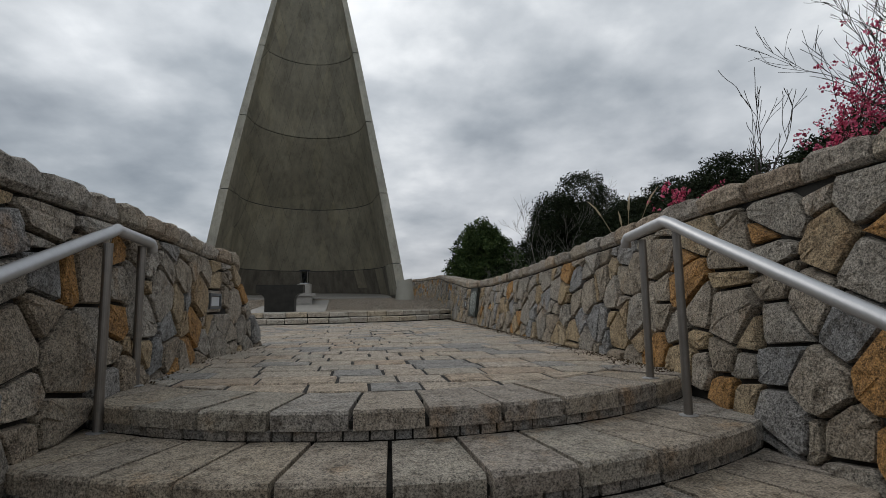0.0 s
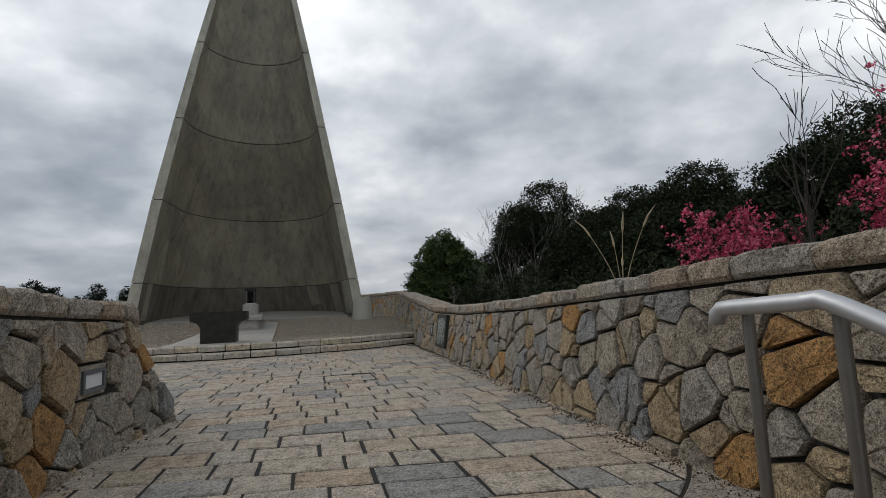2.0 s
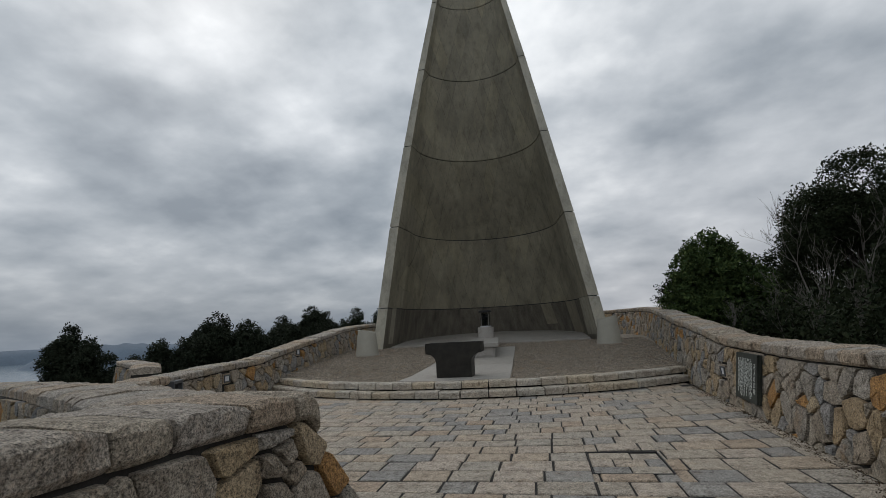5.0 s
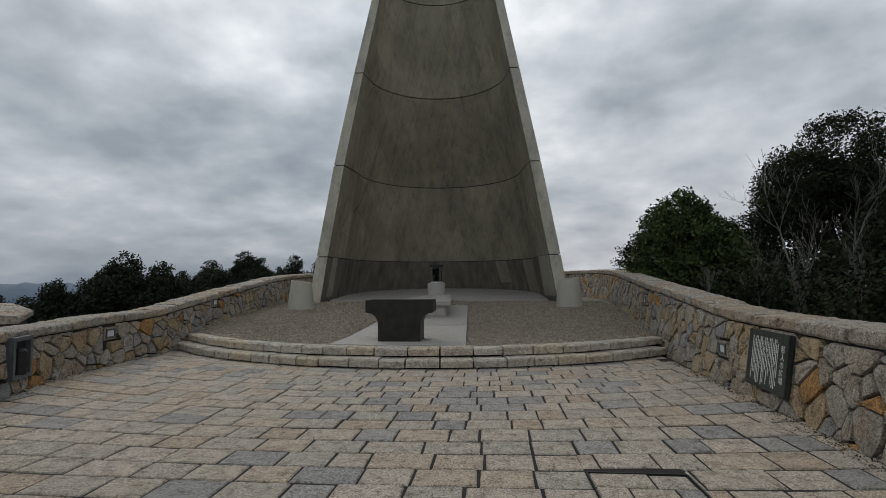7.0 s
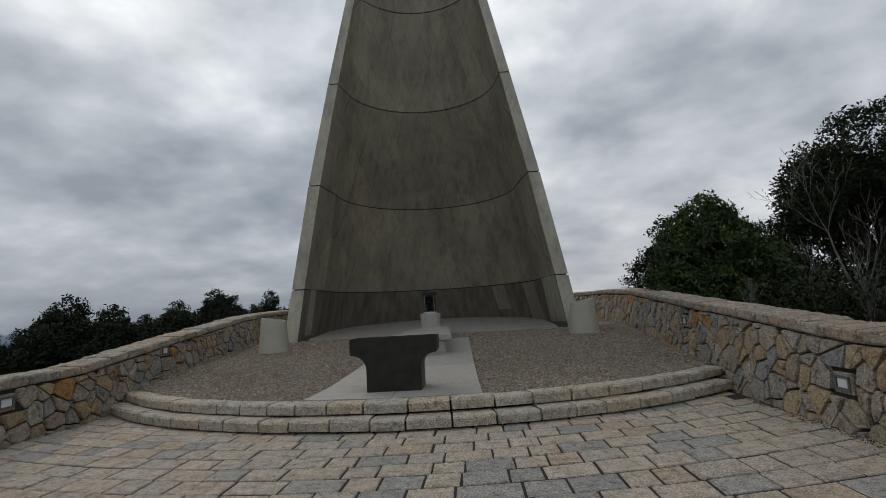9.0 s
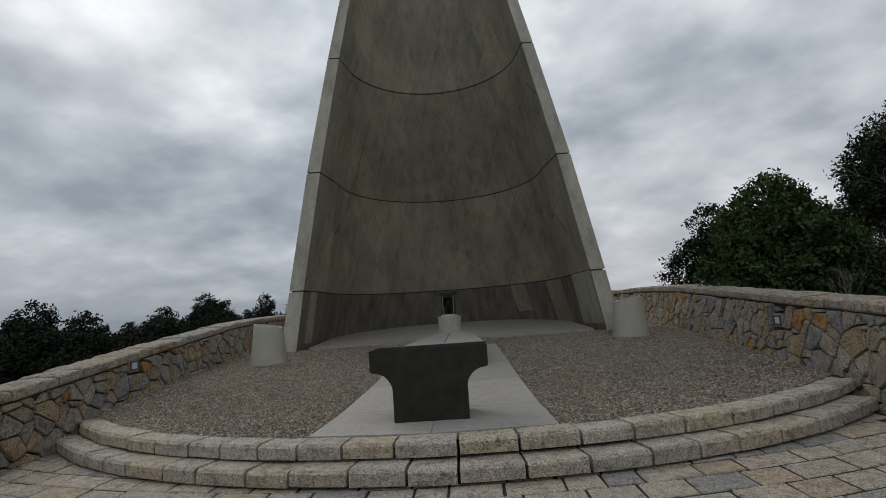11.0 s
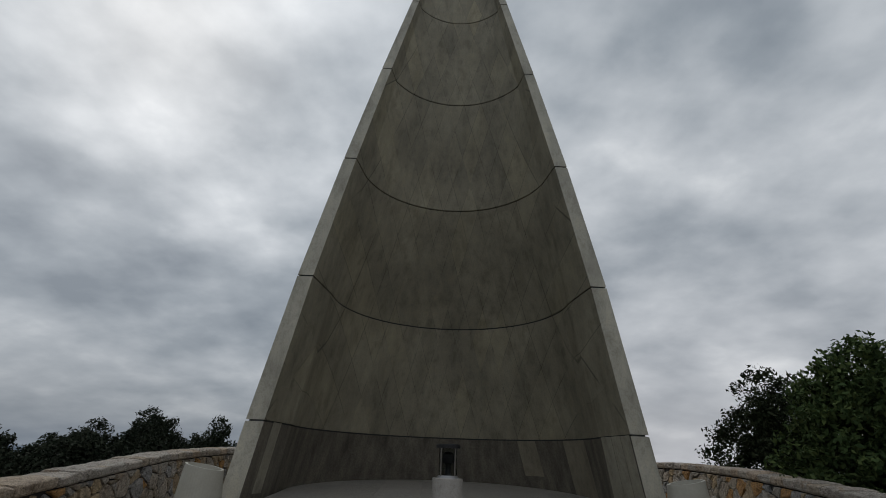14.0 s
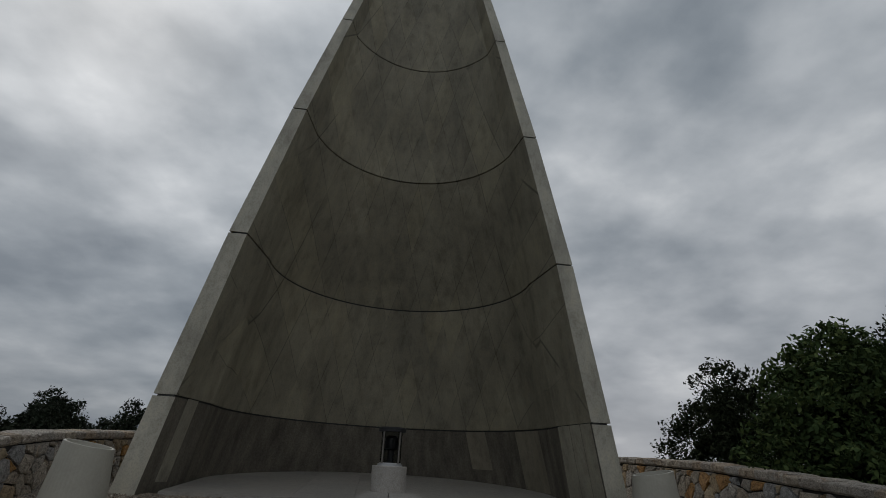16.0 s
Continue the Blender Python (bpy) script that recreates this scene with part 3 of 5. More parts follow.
def s_of(line, side, x, y):
    w = Path(line, side)
    return min((math.hypot(w.at(k * 0.02)[0].x - x, w.at(k * 0.02)[0].y - y), k * 0.02) for k in range(int(w.length / 0.02)))[1]


holes_r = [(s_of(R_LINE, 1, x, y), z, 0.19, 0.15) for x, y, z in LAMP_R]
holes_l = [(s_of(L_LINE, -1, x, y), z, 0.19, 0.15) for x, y, z in LAMP_L]
holes_l.append((s_of(L_LINE, -1, -4.95, -3.3), 0.5, 0.24, 0.3))
wall_r, path_r = rubble_wall("wall_east", R_LINE, 1, R_TOP, R_BOT, 11, "grey and ochre rubble granite wall with rough cap stones",
                             size=(0.275, 0.235), batter=0.15, single=lambda q: -16 < q.y < 0.5, holes=holes_r)
wall_l, path_l = rubble_wall("wall_west", L_LINE, -1, L_TOP, L_BOT, 12, "curved rubble granite parapet wall beside the gravel",
                             size=(0.27, 0.225), single=lambda q: q.y < 6, holes=holes_l)
C_LINE = [(0.76, -18.5), (0.76, -15), (0.76, -12), (0.76, -10), (0.98, -8.42)]
C_TOP = along(C_LINE, -1, [(-18.5, 1.26), (-14, 1.26), (-11, 1.26), (-9.25, 1.2), (-8.42, 0.3)])
C_BOT = along(C_LINE, -1, [(-18.5, -1.15), (-16.4, -1.1), (-12.7, -0.1), (-12.3, 0), (-8, 0)])
holes_c = [(18.5 - 9.88, 0.6, 0.23, 0.13)]
wall_c, path_c = rubble_wall("wall_stair", C_LINE, -1, C_TOP, C_BOT, 13, "rubble granite stair cheek wall with thick cap stones",
                             size=(0.28, 0.24), holes=holes_c, batter=0.06, thick=0.72, cap_end=9.36, single=lambda q: q.y > -16, cap_len=(0.3, 0.5))
T_LINE = [(0.83, -8.42), (0.4, -8.25), (-1.5, -6.9), (-4.1, -5.2), (-7.3, -3.3), (-10, -1.8)]
wall_t, path_t = rubble_wall("wall_terrace", T_LINE, -1, lambda s: 1.2 - 0.03 * s, lambda s: 0.0, 14, "rubble granite terrace wall turning away from the stair",
                             size=(0.34, 0.28), batter=0.62, thick=0.55, single=lambda q: q.x > -3)

back = [path_t.at(1.3 + k * 1.4) for k in range(6)]
wall_tb, path_tb = rubble_wall("wall_terrace_back", [(q.x - n.x * 1.36, q.y - n.y * 1.36) for q, d, n in back], 1, lambda s: 1.17 - 0.03 * s, lambda s: -0.2, 19,
                               "rubble granite back of the terrace wall", size=(0.34, 0.28), batter=0.0, thick=0.2, single=lambda q: True, cap_end=0.01)
wall_o, path_o = rubble_wall("wall_outer", [(-7.4, -1.9), (-9.4, 0.4), (-13, 3.4)], 1, lambda s: 0.98, lambda s: -0.2, 15, "rubble granite wall of the side path",
                             size=(0.4, 0.3), single=lambda q: False)

# ---- plaza floor ----
ARC_C, ARC_UP, ARC_LO = (0.25, 7.1), 7.98, 8.26
STAIR_C, STAIR_R, TREAD, RISE, STEPS = (2.7, -9.9), 3.15, 0.58, 0.155, 7


def build_plaza_bed():
    bm = bmesh.new()
    pts = [(0.45, -11.7), (1.6, -12.5), (2.7, -12.8), (3.9, -12.6), (5.3, -12.0), (5.6, -4), (5.9, 2.5), (-6.1, 2.5), (-11, -1.5), (-11, -2.6), (-4, -6.6), (0.45, -8.9)]
    bot = [bm.verts.new((x, y, -0.4)) for x, y in pts]
    top = [bm.verts.new((x, y, -0.011)) for x, y in pts]
    n = len(pts)
    bm.faces.new(top)
    bm.faces.new(list(reversed(bot)))
    for k in range(n):
        bm.faces.new((bot[k], bot[(k + 1) % n], top[(k + 1) % n], top[k]))
    ob = part("floor_plaza", bm, M_JOINT)
    return tagged(ob, "plaza floor of worn granite setts with dark joints", "paving", kind="structure")


plaza = build_plaza_bed()


def paver(poly, z, rng, depth=0.06, ch=0.011):
    inner = shrink(poly, ch)
    for less in (0.5, 0.2, 0.0):
        if len(inner) == len(poly):
            break
        inner = shrink(poly, ch * less) if less else list(poly)
    n = len(poly)
    tx, ty = rng.uniform(-0.006, 0.006), rng.uniform(-0.006, 0.006)
    dz = rng.uniform(-0.005, 0.004)
    cx, cy = poly[0]
    v = [(x, y, z - depth) for x, y in poly] + [(x, y, z - ch * 0.8 + dz) for x, y in poly] + [(x, y, z + dz + tx * (x - cx) + ty * (y - cy)) for x, y in inner]
    f = [(r * n + k, r * n + (k + 1) % n, (r + 1) * n + (k + 1) % n, (r + 1) * n + k) for r in range(2) for k in range(n)]
    f.append(tuple(2 * n + k for k in range(n)))
    return v, f


MANHOLE = (2.59, -6.56, 3.37, -5.72)


def build_pavers():
    rng = random.Random(5)
    store = [[], [], 0]

    def warp(x, y):
        k = min(max((y + 7) / 4, 0), 1)
        m = min(max((-7 - y) / 4, 0), 1)
        return x, y + 0.04 * x * x * k - 0.15 * (x - 2.9) * m

    def lay(poly, cx, cy):
        if len(poly) < 3:
            return
        poly = [warp(*q) for q in poly]
        cx, cy = warp(cx, cy)
        if cy < -10:
            a = math.atan2(cy - STAIR_C[1], cx - STAIR_C[0])
            for da in (-0.12, 0, 0.12):
                nx, ny = math.cos(a + da), math.sin(a + da)
                if len(poly) > 2:
                    poly = clip(poly, nx, ny, nx * STAIR_C[0] + ny * STAIR_C[1] + STAIR_R - 0.56)
        if len(poly) < 3 or area(poly) < 0.006:
            return
        made = paver(poly, 0.0, rng)
        if store[2] < 600:
            link_mesh("paver", made[0], made[1], M_PAVE, plaza)
            store[2] += 1
        else:
            k0 = len(store[0])
            store[0].extend(made[0])
            store[1].extend([tuple(i + k0 for i in q) for q in made[1]])

    y = -13.3
    while y < 0.7:
        pitch = rng.uniform(0.33, 0.38)
        x = -9.5 + rng.uniform(0, 0.5)
        while x < 5.6:
            w = rng.choice((0.33, 0.42, 0.47, 0.53, 0.58)) * rng.uniform(0.92, 1.08)
            x0, x1, y0, y1 = x, x + w, y, y + pitch
            x += w
            g = 0.0115
            k = lambda: rng.uniform(-0.006, 0.006)
            poly = [(x0 + g + k(), y0 + g + k()), (x1 - g + k(), y0 + g + k()), (x1 - g + k(), y1 - g + k()), (x0 + g + k(), y1 - g + k())]
            cx, cy = (x0 + x1) / 2, (y0 + y1) / 2
            if cx > 5.35 + 0.05 * cy / 10 or math.hypot(cx - ARC_C[0], warp(cx, cy)[1] - ARC_C[1]) < ARC_LO - 0.3:
                continue
            if cx < 0.6 and cy < -8.7:
                continue
            if cx <= 0.6 and cy < -7.7 - (cx - 0.5) * 0.55 - 0.7:
                continue
            if cx < -5.8 and cy > -2.6:
                continue
            mx0, my0, mx1, my1 = MANHOLE[0] - 0.012, MANHOLE[1] - 0.012, MANHOLE[2] + 0.012, MANHOLE[3] + 0.012
            pieces = [poly]
            if x1 > mx0 and x0 < mx1 and y1 > my0 and y0 < my1:
                mid = clip(clip(poly, -1, 0, -mx0), 1, 0, mx1)
                pieces = [clip(poly, 1, 0, mx0), clip(poly, -1, 0, -mx1)]
                if len(mid) > 2:
                    pieces += [clip(mid, 0, 1, my0), clip(mid, 0, -1, -my1)]
            for poly in pieces:
                lay(poly, cx, cy)
        y += pitch
    if store[0]:
        tagged(link_mesh("pavers", store[0], store[1], M_PAVE_FAR, plaza), kind="stuff")


def arc_stone(c, r0, r1, a0, a1, z0, z1, rng, soft=0.016, seg=3):
    """A dressed block between two radii and two angles, with softened, slightly uneven edges."""
    v, f = [], []
    for i in range(seg + 1):
        a = a0 + (a1 - a0) * i / seg
        e = rng.uniform(-0.010, 0.008)
        for r, z in ((r0, z0), (r1, z0), (r1 + e, z0 + (z1 - z0) * 0.5), (r1 + e, z1 - soft), (r1 - soft, z1 + rng.uniform(-0.003, 0.003)), (r0 + soft * 0.5, z1 + rng.uniform(-0.003, 0.003)), (r0, z1 - soft * 0.6)):
            v.append((c[0] + r * math.cos(a), c[1] + r * math.sin(a), z))
    for i in range(seg):
        for k in range(7):
            f.append((7 * i + k, 7 * i + 7 + k, 7 * i + 7 + (k + 1) % 7, 7 * i + (k + 1) % 7))
    f += [tuple(range(7)), tuple(7 * seg + k for k in range(6, -1, -1))]
    return v, f


def build_stairs():
    rng = random.Random(8)
    bm = bmesh.new()
    n = 40
    # stepped core
    prof = []
    for i in range(STEPS):
        prof += [(STAIR_R + TREAD * i - 0.02, -RISE * i - 0.06), (STAIR_R + TREAD * i - 0.03, -RISE * (i + 1) - 0.06)]
    prof = [(STAIR_R - 0.6, -0.05)] + prof + [(STAIR_R + TREAD * STEPS + 2.5, -RISE * STEPS - 0.05)]
    rings = []
    for k in range(n + 1):
        a = radians(180) + radians(180) * k / n
        rings.append([bm.verts.new((STAIR_C[0] + min(r, 9) * math.cos(a) * 1.0, STAIR_C[1] + r * math.sin(a), z)) for r, z in prof])
    for a, b in zip(rings, rings[1:]):
        for k in range(len(prof) - 1):
            bm.faces.new((a[k], b[k], b[k + 1], a[k + 1]))
    bmesh.ops.bisect_plane(bm, geom=bm.verts[:] + bm.edges[:] + bm.faces[:], plane_co=(0.6, 0, 0), plane_no=(-1, 0, 0), clear_outer=True)
    bmesh.ops.bisect_plane(bm, geom=bm.verts[:] + bm.edges[:] + bm.faces[:], plane_co=(5.2, 0, 0), plane_no=(1, 0, 0), clear_outer=True)
    stairs = part("stairs", bm, M_MORTAR)
    tagged(stairs, "curved granite stair with thick worn treads", "stairs", kind="structure")
    for i in range(STEPS):
        r1 = STAIR_R + TREAD * i + 0.02
        z1 = -RISE * i
        xr = Path(R_LINE, 1).at(s_of(R_LINE, 1, 4.7, STAIR_C[1] - r1))[0].x
        ri = r1 - (0.56 if i == 0 else TREAD)
        a0 = -math.acos(max(-1, min(1, (0.68 - STAIR_C[0]) / ri)))
        a1 = -math.acos(max(-1, min(1, (xr + 0.08 - STAIR_C[0]) / ri)))
        a = a0
        while a < a1 - 0.01:
            w = rng.uniform(0.38, 0.47) / r1
            if a == a0 or a1 - a < 1.6 * w:
                w = min(rng.uniform(0.62, 0.72) / r1, a1 - a)
            if a1 - a - w < 0.25 / r1:
                w = a1 - a
            depth = 0.56 if i == 0 else TREAD + 0.02
            v, f = arc_stone(STAIR_C, r1 - depth + 0.006, r1, a + 0.013 / r1, a + w - 0.013 / r1, z1 - 0.1, z1 + rng.uniform(-0.003, 0.003), rng)
            link_mesh("step_stone", v, f, M_STEP, stairs)
            a += w
        # low course of setts under the nosing
        jv, jf = [], []
        a, rr = a0, r1 - 0.014
        while a < a1:
            w = rng.uniform(0.09, 0.14) / rr
            v, f = arc_stone(STAIR_C, rr - 0.05, rr + rng.uniform(-0.008, 0.004), a + 0.006 / rr, min(a + w, a1) - 0.006 / rr, z1 - RISE + 0.002, z1 - 0.102, rng, soft=0.006, seg=1)
            k = len(jv)
            jv += v
            jf += [tuple(q + k for q in g) for g in f]
            a += w
        tagged(link_mesh("sett_course", jv, jf, M_SETT, stairs), kind="stuff")
    # landing at the foot
    bm = bmesh.new()
    box(bm, 3.0, -20.2, -RISE * STEPS - 0.1, 4.6, 8.0, 0.2)
    tagged(part("floor_landing", bm, M_PAVE_FAR), "granite landing below the stair", "paving", kind="structure")


def build_curbs():
    rng = random.Random(21)
    for nm, rad, width, z0, z1, lab in (("curb_lower", ARC_LO, 0.40, -0.03, 0.17, "lower ring of rough granite step blocks"),
                                        ("curb_upper", ARC_UP, 0.31, 0.14, 0.34, "upper ring of rough granite step blocks edging gravel")):
        bm = bmesh.new()
        aa0, aa1 = radians(270 - 45), radians(270 + 41)
        ring = []
        for k in range(41):
            a = aa0 + (aa1 - aa0) * k / 40
            ring.append([bm.verts.new((ARC_C[0] + r * math.cos(a), ARC_C[1] + r * math.sin(a), z)) for r, z in ((rad - width + 0.01, z0), (rad - 0.09, z0), (rad - 0.09, z1 - 0.06), (rad - width + 0.01, z1 - 0.05))])
        for p, q in zip(ring, ring[1:]):
            for k in range(4):
                bm.faces.new((p[k], q[k], q[(k + 1) % 4], p[(k + 1) % 4]))
        curb = part(nm, bm, M_JOINT)
        tagged(curb, lab, "steps", kind="structure")
        a = radians(270) - math.asin(5.85 / rad)
        end = radians(270) + math.asin(5.15 / rad)
        while a < end:
            w = rng.uniform(0.46, 0.66) / rad
            v, f = arc_stone(ARC_C, rad - width, rad, a + 0.015 / rad, a + w - 0.015 / rad, z0 + rng.uniform(0.05, 0.065), z1 + rng.uniform(-0.008, 0.008), rng, soft=0.03, seg=4)
            link_mesh("curb_stone", v, f, M_CURB, curb)
            a += w


def build_gravel():
    xs, ys = np.linspace(-6.6, 6.6, 60), np.linspace(-1.4, 18.6, 90)
    vs, fs = [], []
    for y in ys:
        for x in xs:
            vs.append((x, y, gravel_z(x, y) - 0.02 + 0.012 * noise.noise((x * 1.3, y * 1.3, 0))))
    n = len(xs)
    for j in range(len(ys) - 1):
        for i in range(n - 1):
            cx, cy = (xs[i] + xs[i + 1]) / 2, (ys[j] + ys[j + 1]) / 2
            if math.hypot(cx - ARC_C[0], cy - ARC_C[1]) > ARC_UP - 0.2 and cy < 2.5:
                continue
            fs.append((j * n + i, j * n + i + 1, (j + 1) * n + i + 1, (j + 1) * n + i))
    bed = link_mesh("gravel_bed", vs, fs, M_GRAVEL, smooth=True)
    tagged(bed, "sloping bed of small grey brown gravel", "gravel", kind="structure")
    rs = np.random.RandomState(3)
    N = 135000
    x = rs.uniform(-5.9, 5.9, N)
    y = -1.35 + 9.9 * rs.uniform(0, 1, N) ** 1.35
    keep = (np.hypot(x - ARC_C[0], y - ARC_C[1]) < ARC_UP - 0.30) & (np.abs(x) < 5.42 + 0.085 * np.maximum(y, 0))
    half = np.interp(y, [-1.3, 6.8], [1.37, 1.1])
    keep &= ~((np.abs(x - 0.03) < half) & (y < 6.9))
    keep &= ~((np.abs(x) < 4.1) & (y > 8.35))
    x, y = x[keep], y[keep]
    n = len(x)
    z = np.interp(y, [q[0] for q in GRAVEL_Y], [q[1] for q in GRAVEL_Y]) - 0.012
    dirs = np.array([(1, 0, 0), (0, 1, 0), (-1, 0, 0), (0, -1, 0), (0, 0, 1), (0, 0, -1)], float)
    rad = rs.uniform(0.008, 0.018, (n, 1, 1)) * rs.uniform(0.7, 1.25, (n, 6, 1)) * np.array([1.25, 1.0, 0.8]).reshape(1, 1, 3)
    ang = rs.uniform(0, 6.28, n)
    off = dirs[None] * rad + rs.uniform(-0.004, 0.004, (n, 6, 3))
    ca, sa = np.cos(ang)[:, None], np.sin(ang)[:, None]
    rx, ry = off[:, :, 0] * ca - off[:, :, 1] * sa, off[:, :, 0] * sa + off[:, :, 1] * ca
    v = np.stack([rx + x[:, None], ry + y[:, None], off[:, :, 2] + (z + rs.uniform(-0.004, 0.016, n))[:, None]], 2).reshape(-1, 3)
    tri = np.array([(0, 1, 4), (1, 2, 4), (2, 3, 4), (3, 0, 4), (1, 0, 5), (2, 1, 5), (3, 2, 5), (0, 3, 5)])
    f = (np.arange(n)[:, None, None] * 6 + tri[None]).reshape(-1, 3)
    tagged(big_mesh("gravel", v, f, M_PEBBLE), "loose grey and brown pebbles on the gravel bed", "gravel", kind="stuff")


def big_mesh(name, v, f, material, parent=None):
    me = bpy.data.meshes.new(name)
    me.vertices.add(len(v))
    me.vertices.foreach_set("co", np.ascontiguousarray(v, np.float32).ravel())
    k = f.shape[1]
    me.loops.add(f.size)
    me.loops.foreach_set("vertex_index", np.ascontiguousarray(f, np.int32).ravel())
    me.polygons.add(len(f))
    me.polygons.foreach_set("loop_start", np.arange(0, f.size, k, dtype=np.int32))
    me.update(calc_edges=True)
    me.materials.append(material)
    ob = new(name, me)
    if parent is not None:
        ob.parent = parent
    return ob


# ---- monument ----
# height, half width, front, edge width, fold depth, depth of the hollow
LEVELS = [(0.6, 4.88, 8.27, 0.44, 1.5, 6.4), (2.52, 4.54, 8.23, 0.42, 1.5, 5.8), (5.985, 3.885, 8.16, 0.39, 1.45, 4.95), (9.664, 3.18, 8.40, 0.35, 1.0, 3.0),
          (13.563, 2.483, 8.98, 0.31, 0.6, 1.7), (17.326, 1.748, 9.53, 0.25, 0.34, 0.95), (21.139, 0.977, 10.16, 0.18, 0.2, 0.45), (25.0, 0.14, 10.70, 0.05, 0.06, 0.16),
          (25.65, 0.03, 10.8, 0.01, 0.02, 0.05)]


def section(z):
    zs = [l[0] for l in LEVELS]
    w, y0, t, fd, dep = [float(np.interp(z, zs, [l[k] for l in LEVELS])) for k in range(1, 6)]
    # inner line from the edge over the fold round the hollow; outer line behind it
    fx = (w - t) * 0.945
    sag = max(dep - fd, 0.02)
    R = (fx * fx + sag * sag) / (2 * sag)
    cy = y0 + dep - R
    half = math.asin(min(1, fx / R)) if sag < R else math.pi - math.asin(min(1, fx / R))
    arc = [(R * math.sin(-half + 2 * half * k / 28), cy + R * math.cos(-half + 2 * half * k / 28)) for k in range(29)]
    inner = [(-(w - t), y0)] + arc + [(w - t, y0)]
    g = min(0.42, 0.3 * w + 0.02)
    outer = [(-w, y0)] + [(x * (fx + t) / fx, y + g * (0.25 + 0.75 * abs(math.cos(math.asin(max(-1, min(1, x / (R + 1e-6)))))))) for x, y in arc] + [(w, y0)]
    return inner, outer


TOWER_X, TOWER_TURN = -0.085, radians(1.4)


def build_monument():
    mon = empty("monument", (0, 8.2, 0.6), "tall pointed concrete memorial tower, hollow front, stained grey", "monument")
    base = Vector((0, 8.2, 0.6))
    mon.location.x, mon.rotation_euler.z = TOWER_X, TOWER_TURN

    def shell(bm, zs, inset=0.0):
        rows = []
        for z in zs:
            inner, outer = section(z)
            if inset:
                y0 = inner[0][1]
                inner = [(x + inset * x / max(1e-4, math.hypot(x, y - y0 + 0.3)), y + inset * (y - y0 + 0.3) / max(1e-4, math.hypot(x, y - y0 + 0.3))) for x, y in inner]
                outer = [(x * 0.985, y if 0 < i < len(outer) - 1 else y + inset) for i, (x, y) in enumerate(outer)]
            loop = inner + outer[::-1]
            rows.append([bm.verts.new((x - base.x, y - base.y, z - base.z)) for x, y in loop])
        m = len(rows[0])
        for a, b in zip(rows, rows[1:]):
            for k in range(m):
                bm.faces.new((a[k], a[(k + 1) % m], b[(k + 1) % m], b[k]))
        half = m // 2
        for r in (rows[0], rows[-1]):
            for k in range(half - 1):
                bm.faces.new((r[k], r[k + 1], r[m - 2 - k], r[m - 1 - k]))

    zs = [l[0] for l in LEVELS]
    for i, (a, b) in enumerate(zip(zs, zs[1:])):
        bm = bmesh.new()
        lo, hi = a + (0.02 if i else 0), b - (0.02 if i < len(zs) - 2 else 0)
        shell(bm, [lo + (hi - lo) * k / 4 for k in range(5)])
        # the lowest lift gets the darker concrete that also holds painted shade
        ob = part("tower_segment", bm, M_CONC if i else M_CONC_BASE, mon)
        ob.data.materials.append(M_CONC_EDGE)
        for f in ob.data.polygons:
            c = f.center
            n = f.normal
            zc = c.z + base.z
            w, y0 = float(np.interp(zc, zs, [l[1] for l in LEVELS])), float(np.interp(zc, zs, [l[2] for l in LEVELS]))
            if abs(n.y) > 0.8 and c.y + base.y < y0 + 0.1 and n.y < 0:
                f.material_index = 1
    # paler form boards on the flanks of the lowest lift
    rng = random.Random(12)
    for sg in (-1, 1):
        for k, f0, f1 in ((0, 0.03, 0.305), (1, 0.315, 0.6), (2, 0.61, 0.95)):
            if sg < 0 and k != 1:
                continue
            vs = []
            for z in (1.0, 2.52):
                inner, _ = section(z)
                a, b = Vector(inner[0] if sg < 0 else inner[-1]), Vector(inner[1] if sg < 0 else inner[-2])
                n = Vector((-(b - a).y, (b - a).x)).normalized()
                n = n if n.x * sg < 0 else -n
                for t in (f0, f1):
                    q = a.lerp(b, t) + n * 0.004
                    vs.append((q.x - base.x, q.y - base.y, z - base.z))
            link_mesh("form_board", vs, [(0, 1, 3, 2)], M_FLANK, mon)
    for k0, k1, z0, z1, mat in ((24.2, 26.4, 1.05, 2.5, M_BOARD), (20.4, 21.8, 1.5, 2.5, M_BOARD)):
        vs, n = [], 6
        for z in (z0, z1):
            inner, _ = section(z)
            for k in range(n + 1):
                u = k0 + (k1 - k0) * k / n + (0.35 if z == z0 else 0)
                p = Vector(inner[int(u)]).lerp(Vector(inner[int(u) + 1]), u - int(u))
                d = Vector(inner[int(u) + 1]) - Vector(inner[int(u)])
                m = Vector((d.y, -d.x)).normalized() * 0.005
                vs.append((p.x + m.x - base.x, p.y + m.y - base.y, z - base.z))
        link_mesh("form_board", vs, [(k, k + 1, n + 2 + k, n + 1 + k) for k in range(n)], mat, mon)
    bm = bmesh.new()
    shell(bm, [zs[0] + (25.3 - zs[0]) * k / 40 for k in range(41)], 0.035)
    part("joint_core", bm, M_GAP, mon, "dark recessed joint")


